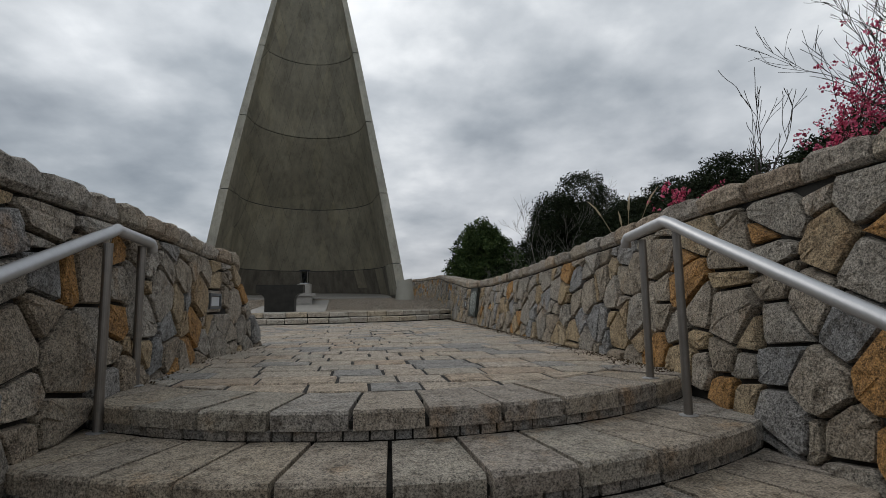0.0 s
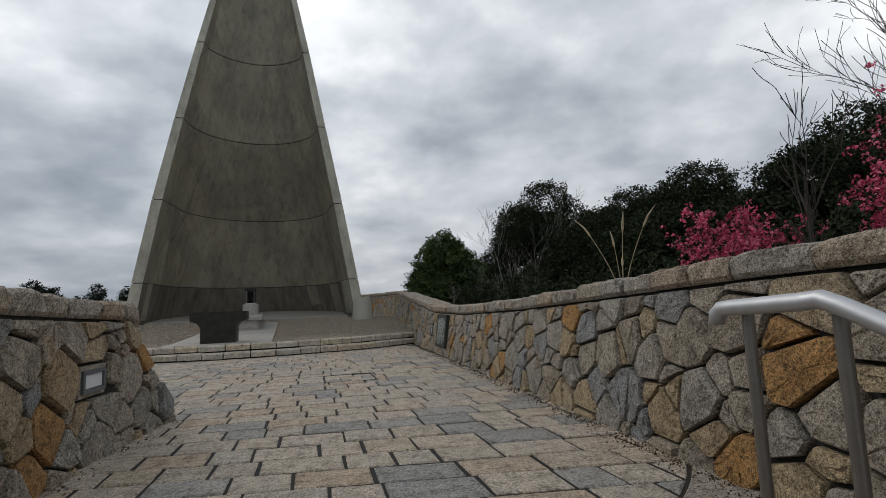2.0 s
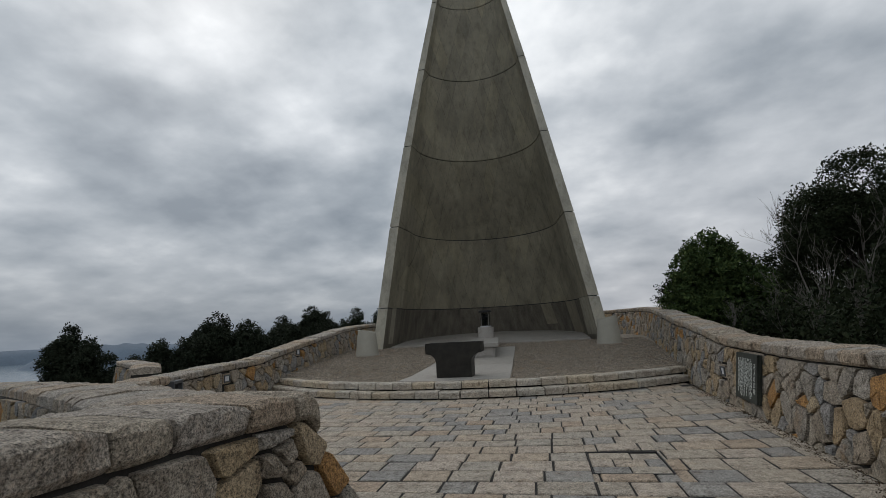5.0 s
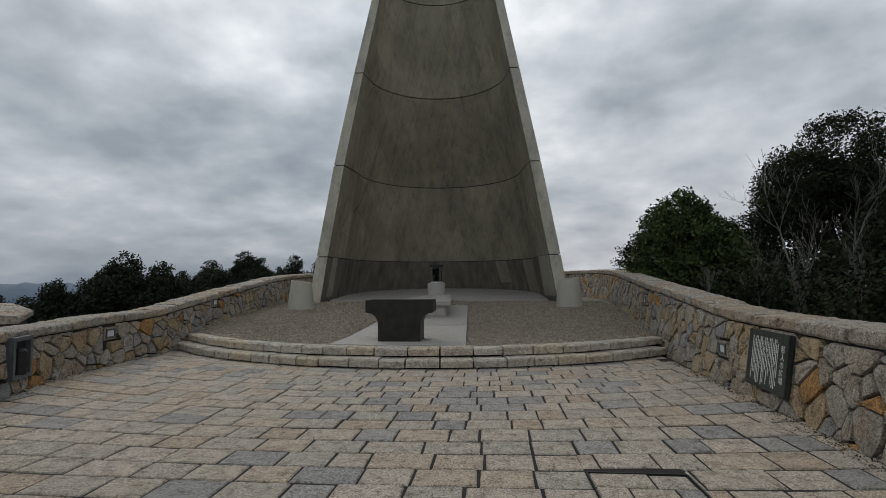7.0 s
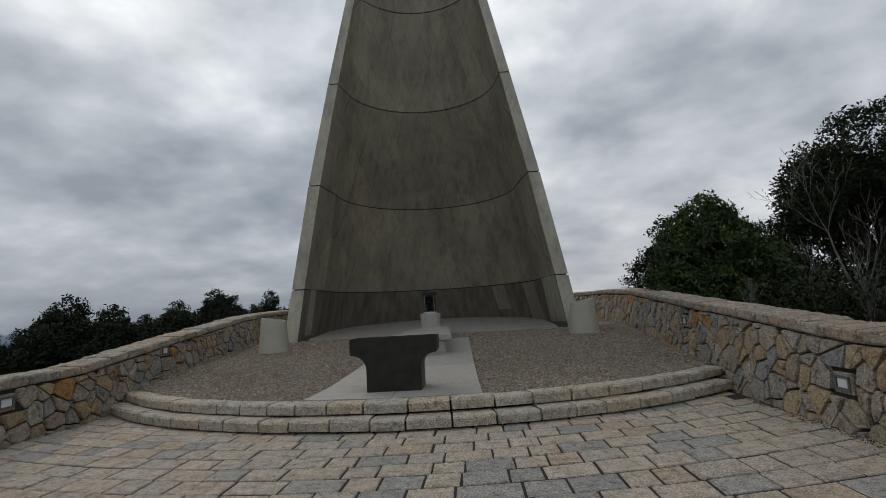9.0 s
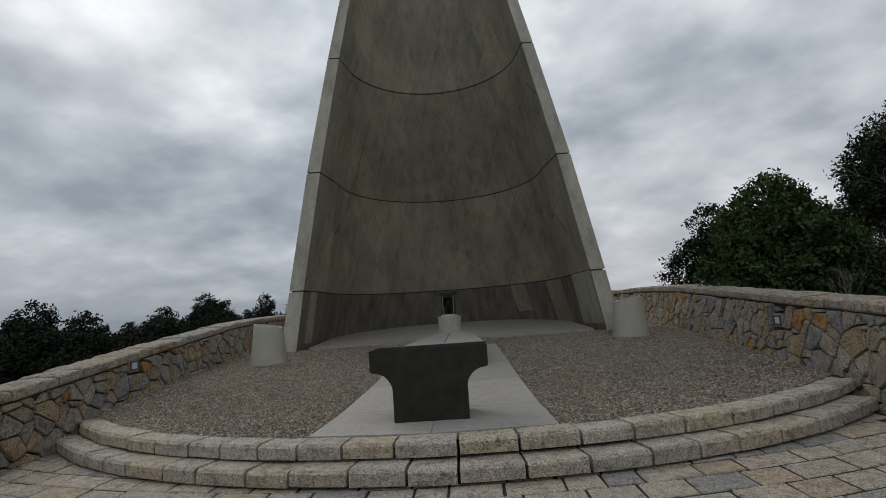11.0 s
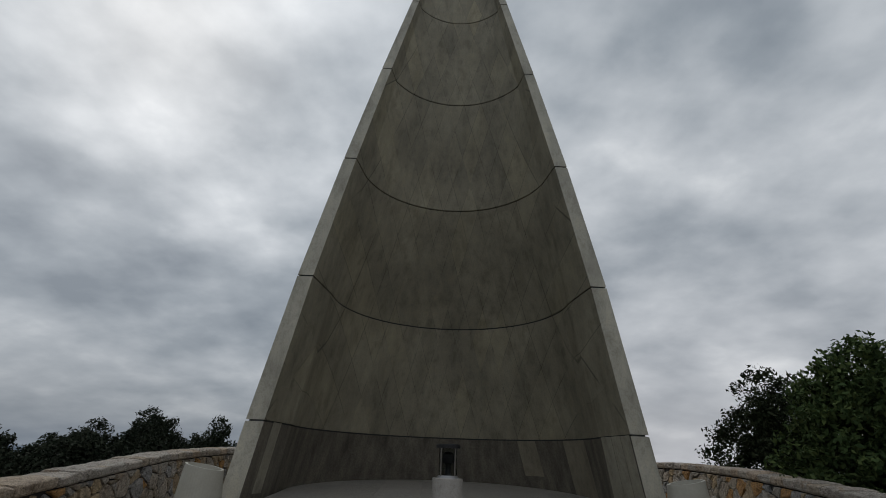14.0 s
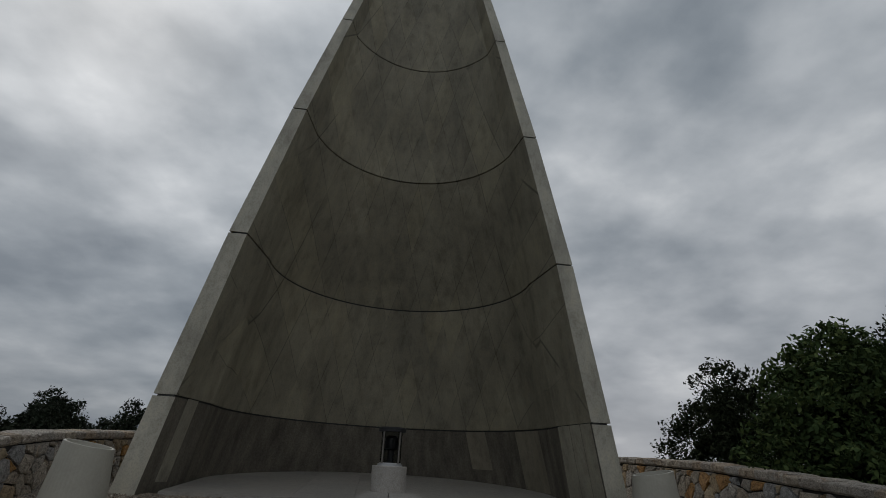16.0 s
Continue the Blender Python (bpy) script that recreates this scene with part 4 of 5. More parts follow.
def build_monument_floor():
    """Fan of sawn slabs under the tower."""
    floor = empty("floor_monument", (0, 8.4, 0.6), "pale sawn granite slab floor within the tower", "paving", kind="structure")
    floor.location.x, floor.rotation_euler.z = TOWER_X, TOWER_TURN
    inner, _ = section(0.95)
    inner = [(x, y) for x, y in inner[1:-1]]
    rng = random.Random(31)
    ys = [8.42, 9.3, 10.2, 11.1, 12.0, 12.9, 13.8, 14.8]
    for ya, yb in zip(ys, ys[1:]):
        n = 7
        for k in range(n):
            x0, x1 = -4.1 + 8.2 * k / n, -4.1 + 8.2 * (k + 1) / n
            poly = [(x0 + 0.003, ya + 0.003), (x1 - 0.003, ya + 0.003), (x1 - 0.003, yb - 0.003), (x0 + 0.003, yb - 0.003)]
            for (xa, yya), (xb, yyb) in zip(inner, inner[1:]):
                l = math.hypot(xb - xa, yyb - yya)
                nx, ny = -(yyb - yya) / l, (xb - xa) / l
                if len(poly) > 2:
                    poly = clip(poly, nx, ny, nx * xa + ny * yya + 0.05)
            if len(poly) < 3 or area(poly) < 0.01:
                continue
            v = [(x, y - 8.4, -0.05) for x, y in poly] + [(x, y - 8.4, 0.28 + 0.058 * (y - 8.42)) for x, y in poly]
            m = len(poly)
            f = [tuple(range(m, 2 * m)), tuple(range(m - 1, -1, -1))] + [(i, (i + 1) % m, m + (i + 1) % m, m + i) for i in range(m)]
            link_mesh("floor_slab", v, f, M_SLAB, floor)


build_monument()
build_monument_floor()


# ---- things on the axis ----
def build_path_slabs():
    way = empty("slab_path", (0.03, -1.2, 0.3), "pale sawn granite slab path through the gravel", "path", kind="structure")
    ys = [-0.6, 0.75, 2.5, 4.2, 5.6, 6.85]
    for ya, yb in zip(ys, ys[1:]):
        for sg in (-1, 1):
            ha, hb = float(np.interp(ya, [-1.3, 6.8], [1.36, 1.08])), float(np.interp(yb, [-1.3, 6.8], [1.36, 1.08]))
            xs = ((0.004, ya), (ha, ya), (hb, yb), (0.004, yb))
            poly = [(sg * x, y + (0.004 if y == ya else -0.004)) for x, y in xs]
            poly = [(x, max(y, ARC_C[1] - math.sqrt((ARC_UP - 0.31) ** 2 - (x - ARC_C[0]) ** 2))) for x, y in poly]
            v = [(x, y + 1.2, -0.1 + gravel_z(x, y) - 0.3) for x, y in poly] + [(x, y + 1.2, gravel_z(x, y) - 0.3 + 0.02) for x, y in poly]
            f = [(4, 5, 6, 7), (3, 2, 1, 0)] + [(i, (i + 1) % 4, 4 + (i + 1) % 4, 4 + i) for i in range(4)]
            if sg < 0:
                f = [tuple(reversed(q)) for q in f]
            link_mesh("slab", v, f, M_SLAB, way)


def build_altar():
    """A black stone offering stand: T-shaped, hollow on top."""
    at = (0.0, 0.0, 0.335)
    altar = empty("offering_stand", at, "black polished granite offering stand with a trough top", "altar")
    D, H, W, B = 0.58, 0.85, 0.695, 0.435
    prof = [(-B, 0), (B, 0)]
    zc, r = 0.59, W - B - 0.03
    prof += [(B + r - r * math.cos(t), zc - r + r * math.sin(t)) for t in [math.pi / 2 * k / 8 for k in range(9)]]
    prof += [(W, 0.605), (W, H)]
    prof += [(-x, z) for x, z in reversed(prof[2:])]
    bm = bmesh.new()
    fr = [bm.verts.new((x, 0, z)) for x, z in prof]
    bk = [bm.verts.new((x, D, z)) for x, z in prof]
    n = len(prof)
    bm.faces.new(fr)
    bm.faces.new(list(reversed(bk)))
    top = None
    for k in range(n):
        f = bm.faces.new((fr[k], bk[k], bk[(k + 1) % n], fr[(k + 1) % n]))
        if abs(prof[k][1] - H) < 1e-6 and abs(prof[(k + 1) % n][1] - H) < 1e-6:
            top = f
    bmesh.ops.recalc_face_normals(bm, faces=bm.faces)
    bmesh.ops.inset_region(bm, faces=[top], thickness=0.06)
    bmesh.ops.translate(bm, verts=list(top.verts), vec=(0, 0, -0.16))
    es = [e for e in bm.edges if e.calc_face_angle(0) > 0.9]
    bmesh.ops.bevel(bm, geom=es, offset=0.006, segments=2, affect="EDGES")
    part("body", bm, M_BLACK, altar)
    bm = bmesh.new()
    box(bm, 0, D / 2, H - 0.14, 2 * W - 0.16, D - 0.16, 0.03, 0.004)
    part("tray", bm, M_DARK, altar, "dark metal tray")


def build_lantern():
    c = (-0.05, 7.75)
    plinth = empty("lantern_plinth", (c[0], c[1], 0.72), "pale granite tapering plinth carrying a round pedestal", "plinth")

    def wedge(bm, x0, x1, x2, x3, y0, y1, lo0, hi0, lo1, hi1):
        """A block from its near edge (x0 to x1 at y0) to its far edge (x2 to x3 at y1)."""
        v = [bm.verts.new((x - c[0], y - c[1], z - 0.72)) for x, y, z in ((x0, y0, lo0), (x1, y0, lo0), (x3, y1, lo1), (x2, y1, lo1), (x0, y0, hi0), (x1, y0, hi0), (x3, y1, hi1), (x2, y1, hi1))]
        for q in ((3, 2, 1, 0), (4, 5, 6, 7), (0, 1, 5, 4), (1, 2, 6, 5), (2, 3, 7, 6), (3, 0, 4, 7)):
            bm.faces.new([v[k] for k in q])
        bmesh.ops.bevel(bm, geom=bm.edges[:], offset=0.006, segments=2, affect="EDGES")

    for sg in (-1, 1):
        m, near, far = -0.03, sg * 0.79, sg * 0.38
        bm = bmesh.new()
        xs = sorted((m + sg * 0.004, m + near)) + sorted((m + sg * 0.004, m + 0.06 + far))
        wedge(bm, *xs, 3.85, 8.15, 0.885, 1.0, 0.99, 1.1)
        part("top_slab", bm, M_SLAB, plinth)
        bm = bmesh.new()
        xs = sorted((m + sg * 0.003, m + sg * 0.65)) + sorted((m + sg * 0.003, m + sg * 0.33))
        wedge(bm, *xs, 3.97, 7.9, 0.5, 0.883, 0.7, 0.985)
        foot = part("footing", bm, M_SLAB, plinth)
        bm = bmesh.new()
        xs = sorted((m + sg * 0.02, m + sg * 0.6)) * 2
        wedge(bm, *xs, 3.962, 3.98, 0.62, 0.85, 0.62, 0.85)
        part("face_panel", bm, M_SLAB, foot)
    bm = bmesh.new()
    lathe(bm, [(0.315, 0.36), (0.315, 0.775), (0.305, 0.79)], 48)
    part("pedestal", bm, M_SLAB, plinth, smooth=False)
    lan = empty("flame_lantern", (c[0], c[1], 1.51), "glass cylinder flame lantern with black metal cap", "lantern")
    bm = bmesh.new()
    lathe(bm, [(0.225, 0.0), (0.225, 0.03), (0.2, 0.035), (0.2, 0.05)], 40)
    part("base_ring", bm, M_STEEL, lan, "steel base ring")
    bm = bmesh.new()
    lathe(bm, [(0.25, 0.575), (0.255, 0.58), (0.255, 0.635), (0.235, 0.655)], 40)
    part("cap", bm, M_DARK, lan, "black metal cap")
    bm = bmesh.new()
    n = 40
    rings = [[bm.verts.new((r * math.cos(6.2832 * k / n), r * math.sin(6.2832 * k / n), z)) for k in range(n)] for r, z in ((0.19, 0.05), (0.19, 0.575), (0.184, 0.575), (0.184, 0.05))]
    for a in range(4):
        for k in range(n):
            bm.faces.new((rings[a][k], rings[a][(k + 1) % n], rings[(a + 1) % 4][(k + 1) % n], rings[(a + 1) % 4][k]))
    g = part("glass_cylinder", bm, M_GLASS, lan, "clear glass cylinder", smooth=True)
    g.visible_shadow = False
    for k in range(4):
        bm = bmesh.new()
        a = math.pi / 4 + k * math.pi / 2
        tube(bm, [(0.205 * math.cos(a), 0.205 * math.sin(a), 0.04), (0.205 * math.cos(a), 0.205 * math.sin(a), 0.58)], [0.016, 0.016], 8)
        part("rod", bm, M_POST, lan, "dull steel rod")
    bm = bmesh.new()
    lathe(bm, [(0.06, 0.05), (0.06, 0.26), (0.12, 0.29), (0.12, 0.46), (0.06, 0.5)], 24)
    part("burner", bm, M_DARK, lan, "dark burner")


def build_bollard(at, turn, lab):
    b = empty("floodlight_cone", at, lab, "floodlight", "cones beside the tower")
    bm = bmesh.new()
    n = 48
    lo = [bm.verts.new((0.44 * math.cos(6.28319 * k / n), 0.44 * math.sin(6.28319 * k / n), 0)) for k in range(n)]
    hi, inn, dn = [], [], []
    for k in range(n):
        x, y = math.cos(6.28319 * k / n), math.sin(6.28319 * k / n)
        hi.append(bm.verts.new((0.335 * x, 0.335 * y, 0.93 + 0.06 * x)))
        inn.append(bm.verts.new((0.295 * x, 0.295 * y, 0.93 + 0.055 * x)))
        dn.append(bm.verts.new((0.295 * x, 0.295 * y, 0.72)))
    for p, q in ((lo, hi), (hi, inn), (inn, dn)):
        for k in range(n):
            bm.faces.new((p[k], p[(k + 1) % n], q[(k + 1) % n], q[k]))
    bm.faces.new(dn)
    bm.faces.new(list(reversed(lo)))
    part("shell", bm, M_BOLLARD, b)
    bm = bmesh.new()
    lathe(bm, [(0.29, 0.70), (0.29, 0.735)], 32)
    part("lamp_glass", bm, M_LENS, b, "frosted lamp glass")
    b.rotation_euler = (0, 0, turn)


build_path_slabs()
build_altar()
build_lantern()
build_bollard((-4.46, 6.2, gravel_z(0, 6.2) - 0.03), math.pi * 0.97, "pale painted conical floodlight housing with slanted top")
build_bollard((4.48, 6.85, gravel_z(0, 6.85) - 0.03), 0.1, "pale painted conical floodlight housing with slanted top")


# ---- wall lamps, plaque, manhole ----
def build_wall_lamp(path, s, z, bottom, batter, w=0.30, h=0.2, nm="wall_lamp"):
    q, d, n = path.at(s)
    o = -batter * (z - bottom + 0.3) + 0.05
    lamp = empty(nm, (q.x + n.x * o, q.y + n.y * o, z), "recessed rectangular wall lamp with grey metal frame", "wall lamp", "lamps in the stone walls")
    lamp.rotation_euler = (0, 0, math.atan2(n.y, n.x) + math.pi / 2)
    bm = bmesh.new()
    box(bm, 0, 0.03, 0, w + 0.06, 0.06, h + 0.06, 0.004)
    rim = part("surround", bm, M_CAP, lamp, "grey granite surround")
    for x, zz, sx, sz in ((0, h / 2 - 0.015, w, 0.03), (0, -h / 2 + 0.015, w, 0.03), (-w / 2 + 0.015, 0, 0.03, h - 0.06), (w / 2 - 0.015, 0, 0.03, h - 0.06)):
        bm = bmesh.new()
        box(bm, x, -0.008, zz, sx, 0.025, sz, 0.002)
        part("frame_bar", bm, M_FRAME, rim, "grey metal frame")
    bm = bmesh.new()
    box(bm, 0, -0.001, 0, w - 0.07, 0.012, h - 0.07, 0.002)
    part("lens", bm, M_LENS, rim, "frosted glass")


for hs, hz, _, _ in holes_r:
    build_wall_lamp(path_r, hs, hz, R_BOT(hs), 0.15, 0.24, 0.17)
for hs, hz, _, _ in holes_l[:-1]:
    build_wall_lamp(path_l, hs, hz, L_BOT(hs), 0.05, 0.26, 0.18)
build_wall_lamp(path_c, holes_c[0][0], holes_c[0][1], 0, 0.06, 0.34, 0.17)


def build_niche():
    hs, hz, hw, hh = holes_l[-1]
    q, d, n = path_l.at(hs)
    box_ob = empty("utility_niche", (q.x, q.y, hz), "dark framed utility niche set in the wall", "niche")
    box_ob.rotation_euler = (0, 0, math.atan2(n.y, n.x) + math.pi / 2)
    for x, z, sx, sz in ((0, hh - 0.03, 2 * hw, 0.06), (0, -hh + 0.03, 2 * hw, 0.06), (-hw + 0.03, 0, 0.06, 2 * hh - 0.12), (hw - 0.03, 0, 0.06, 2 * hh - 0.12)):
        bm = bmesh.new()
        box(bm, x, -0.03, z, sx, 0.12, sz, 0.004)
        part("frame_bar", bm, M_FRAME, box_ob)
    bm = bmesh.new()
    box(bm, 0, 0.0, 0, 2 * hw - 0.12, 0.03, 2 * hh - 0.12)
    part("back_panel", bm, M_DARK, box_ob)
    bm = bmesh.new()
    lathe(bm, [(0.09, -hh + 0.06), (0.09, hh * 0.3), (0.05, hh * 0.45)], 20, (0, -0.04, 0))
    part("valve", bm, M_DARK, box_ob, "dark round fitting")


build_niche()


def build_plaque():
    s = s_of(R_LINE, 1, 5.23, -3.38)
    q, d, n = path_r.at(s)
    z0 = 0.55
    o = -0.15 * (z0 + 0.3) + 0.13
    pl = empty("plaque", (q.x + n.x * o, q.y + n.y * o, z0), "dark bronze inscription plaque with pale vertical lettering", "plaque")
    pl.rotation_euler = (radians(-8), radians(0), math.atan2(n.y, n.x) + math.pi / 2)
    W, H = 0.96, 0.72
    bm = bmesh.new()
    box(bm, 0, 0.035, 0, W, 0.07, H, 0.006)
    part("board", bm, M_PLAQUE, pl)
    rng = random.Random(77)
    jv, jf = [], []
    for c in range(17):
        x = W * 0.5 - 0.22 - c * 0.038
        z = H * 0.5 - 0.08 - (0.05 if c % 3 == 0 else 0)
        end = -H * 0.5 + 0.06 + rng.choice((0, 0, 0.03, 0.12, 0.2))
        while z > end:
            l = rng.uniform(0.012, 0.018)
            if rng.random() > 0.05:
                k = len(jv)
                w = rng.uniform(0.008, 0.013)
                jv += [(x - w, -0.0025, z - l), (x + w, -0.0025, z - l), (x + w, -0.0025, z), (x - w, -0.0025, z)]
                jf.append((k, k + 1, k + 2, k + 3))
            z -= 0.021
    tagged(link_mesh("inscription", jv, jf, M_LETTER, pl), "rows of small pale unreadable characters", kind="stuff")
    for k, ch in enumerate("若人の広場"):
        cu = bpy.data.curves.new("title_character", "FONT")
        cu.body, cu.size, cu.extrude, cu.align_x = ch, 0.088, 0.001, "CENTER"
        cu.materials.append(M_LETTER)
        t = new("title_character", cu)
        t.parent = pl
        t.matrix_local = pose(W * 0.5 - 0.11, -0.003, H * 0.5 - 0.21 - k * 0.092, 90, 0, 0)


build_plaque()


def build_manhole():
    x0, y0, x1, y1 = MANHOLE
    mh = empty("access_cover", ((x0 + x1) / 2, (y0 + y1) / 2, -0.02), "paved access cover framed by a thin dark metal edge", "access cover")
    cx, cy = (x0 + x1) / 2, (y0 + y1) / 2
    w, h = x1 - x0, y1 - y0
    for x, y, sx, sy in ((0, h / 2, w, 0.01), (0, -h / 2, w, 0.01), (-w / 2, 0, 0.01, h - 0.02), (w / 2, 0, 0.01, h - 0.02)):
        bm = bmesh.new()
        box(bm, x, y, 0.006, sx, sy, 0.04)
        part("edge_bar", bm, M_DARK, mh)
    rng = random.Random(2)
    cuts = [(-w / 2 + 0.006, -h / 2 + 0.006, 0.0, -0.14), (0.0, -h / 2 + 0.006, w / 2 - 0.006, -0.14), (-w / 2 + 0.006, -0.14, -0.14, 0.15), (-0.14, -0.14, 0.2, 0.15),
            (0.2, -0.14, w / 2 - 0.006, 0.15), (-w / 2 + 0.006, 0.15, 0.08, h / 2 - 0.006), (0.08, 0.15, w / 2 - 0.006, h / 2 - 0.006)]
    for a, b, c, e in cuts:
        made = paver([(a + 0.007, b + 0.007), (c - 0.007, b + 0.007), (c - 0.007, e - 0.007), (a + 0.007, e - 0.007)], 0.02, rng, 0.04)
        link_mesh("paver", made[0], made[1], M_PAVE, mh)


build_manhole()


# ---- handrails ----
def build_handrail(xs, posts, bend, tip, side_label):
    rail = empty("handrail", (posts[0][0], posts[0][1], posts[0][2]), side_label, "handrail", "stair handrails")
    o = Vector(rail.location)
    slope = 0.46 if posts[0][0] > 2 else 0.34
    pts = [Vector((tip[0], tip[1], tip[2] - 0.075)), Vector((tip[0], tip[1] - 0.005, tip[2] - 0.03)), Vector((tip[0], tip[1] - 0.035, tip[2] - 0.004)), Vector((tip[0], tip[1] - 0.08, tip[2]))]
    b = Vector(bend)
    pts += [b + Vector((0, 0.07, -0.008)), b, b + Vector((0, -0.07, -0.028))]
    end = Vector((xs, -15.55, bend[2] - slope * (15.55 + bend[1])))
    for k in range(1, 9):
        pts.append(b.lerp(end, k / 8))
    bm = bmesh.new()
    tube(bm, [p - o for p in pts], [0.036] * len(pts), 16)
    part("rail", bm, M_STEEL, rail, "brushed steel rail", smooth=True)
    for x, y, z in posts:
        zt = tip[2] - 0.03 if y > bend[1] else bend[2] - slope * (bend[1] - y) - 0.03
        bm = bmesh.new()
        lathe(bm, [(0.026, -0.01), (0.026, zt - z)], 16, (x - o.x, y - o.y, z - o.z))
        p = part("post", bm, M_POST, rail, "dull steel post", smooth=False)
        bm = bmesh.new()
        lathe(bm, [(0.055, 0.0), (0.055, 0.004), (0.03, 0.008)], 20, (x - o.x, y - o.y, z - o.z))
        part("base_plate", bm, M_STEEL, p)


build_handrail(4.22, [(4.33, -12.48, 0.0), (4.29, -12.92, -RISE), (4.24, -15.3, -RISE * 4)], (4.21, -12.92, 1.03), (4.27, -12.36, 1.0), "brushed steel stair handrail on dull posts")
build_handrail(0.87, [(0.8, -11.86, 0.0), (0.88, -12.52, -RISE), (0.9, -15.2, -RISE * 4)], (0.8, -12.24, 1.045), (0.84, -11.78, 1.01), "brushed steel stair handrail on dull posts")

build_stairs()
build_curbs()


# ---- planting ----
def leaves(name, centres, size, material, parent, rs, aspect=0.45, spread=1.0):
    n = len(centres)
    a = rs.normal(size=(n, 3))
    a /= np.linalg.norm(a, axis=1)[:, None]
    b = np.cross(a, rs.normal(size=(n, 3)))
    b /= np.linalg.norm(b, axis=1)[:, None]
    l = size * rs.uniform(0.6, 1.3, (n, 1))
    p0, p2 = centres - a * l * 0.5, centres + a * l * 0.5
    c = np.cross(a, b) * l * 0.12
    p1, p3 = centres + b * l * aspect * 0.5 + c, centres - b * l * aspect * 0.5 + c
    v = np.stack([p0, p1, p2, p3], 1).reshape(-1, 3)
    f = np.arange(4 * n).reshape(n, 4)
    return big_mesh(name, v, f, material, parent)


def crown_points(rs, lobes, per, jitter, shell=0.55):
    """Leaf places in uneven clumps over the lobes (x, y, z, rx, ry, rz) of a crown."""
    out = []
    for lx, ly, lz, rx, ry, rz in lobes:
        vol = max(1, int(per * (rx * ry * rz) ** 0.667))
        d = rs.normal(size=(vol, 3))
        d /= np.linalg.norm(d, axis=1)[:, None]
        rad = shell + (1 - shell) * rs.uniform(0, 1, (vol, 1)) ** 0.6
        rad *= 1 + 0.05 * rs.normal(size=(vol, 1))
        c = np.array([lx, ly, lz]) + d * rad * np.array([rx, ry, rz])
        out.append(c)
    return np.concatenate(out)


def limb(bm, p, d, length, r, depth, rng, spread=0.6, droop=0.0, n=6, min_r=0.004, twigs=3):
    """A forking branch."""
    pts, rad = [Vector(p)], [r]
    q, way = Vector(p), Vector(d).normalized()
    steps = 4
    for k in range(steps):
        way = (way + Vector((rng.uniform(-1, 1), rng.uniform(-1, 1), rng.uniform(-0.7, 1) - droop)) * 0.16).normalized()
        q = q + way * (length / steps)
        pts.append(q.copy())
        rad.append(max(min_r, r * (1 - 0.6 * (k + 1) / steps)))
    tube(bm, pts, rad, n if depth > 1 else 4)
    if depth <= 0:
        return
    for k in range(twigs):
        i = rng.randint(1, steps) if k else steps
        a = Vector((rng.uniform(-1, 1), rng.uniform(-1, 1), rng.uniform(-0.2, 0.9)))
        limb(bm, pts[i], (way + a * spread).normalized(), length * rng.uniform(0.5, 0.75), rad[i] * 0.7, depth - 1, rng, spread, droop, n, min_r, twigs)


def evergreen(name, at, lobes, per, clump, leaf, material, label, seed, category="tree", trunk_r=0.14, bark=None, density=26):
    rs, rng = np.random.RandomState(seed), random.Random(seed)
    t = empty(name, at, label, category)
    bm = bmesh.new()
    hi = max(l[2] for l in lobes)
    limb(bm, (0, 0, -0.3), (0.05, 0, 1), hi * 0.7 + 0.3, trunk_r, 0, rng, min_r=0.03)
    trunk = part("trunk", bm, bark or M_BARK, t)
    for l in lobes:
        bm = bmesh.new()
        tube(bm, [(0, 0, hi * 0.18), (l[0] * 0.45, l[1] * 0.45, (hi * 0.2 + l[2]) * 0.5), (l[0] * 0.8, l[1] * 0.8, l[2] - l[5] * 0.3)], [trunk_r * 0.5, trunk_r * 0.3, trunk_r * 0.1], 6)
        part("limb", bm, bark or M_BARK, trunk)
    clumps = crown_points(rs, lobes, per, 0.1)
    size = clump * 1.9 * rs.uniform(0.55, 1.15, (len(clumps), 1))
    k = rs.randint(0, len(clumps), len(clumps) * density)
    d = rs.normal(size=(len(k), 3))
    d /= np.linalg.norm(d, axis=1)[:, None]
    c = clumps[k] + d * size[k] * rs.uniform(0, 1, (len(k), 1)) ** 0.45 * np.array([1, 1, 0.8])
    c = c[c[:, 2] > 0.05]
    leaves("crown", c, leaf, material, t, rs)
    return t


def random_lobes(rng, n, rx, rz, z0, r):
    out = []
    for k in range(n):
        a, q = rng.uniform(0, 6.28), math.sqrt(rng.uniform(0, 1))
        s = rng.uniform(0.7, 1.15)
        out.append((rx * q * math.cos(a), rx * q * math.sin(a), z0 + rz * (1 - q * q) * rng.uniform(0.5, 1.0), r * s, r * s, r * s * 0.8))
    return out


rng_t = random.Random(41)
evergreen("shrub_tree", (8.05, 6.4, 0.6), [(0.1, 0, 1.1, 1.6, 1.65, 1.2), (0.0, 0, 2.1, 1.4, 1.4, 1.1), (-0.1, 0, 3.0, 0.8, 0.85, 0.75), (0.8, -0.4, 1.45, 1.15, 1.2, 1.1), (-0.75, 0.5, 1.2, 1.0, 1.0, 1.0), (-0.45, 0.4, 2.6, 0.7, 0.7, 0.65), (0.6, 0.1, 2.55, 0.8, 0.85, 0.7), (0.25, -0.3, 2.95, 0.5, 0.5, 0.55)],
          150, 0.13, 0.13, M_LEAF_LIGHT, "rounded glossy green evergreen shrub tree behind the wall", 51, density=26)
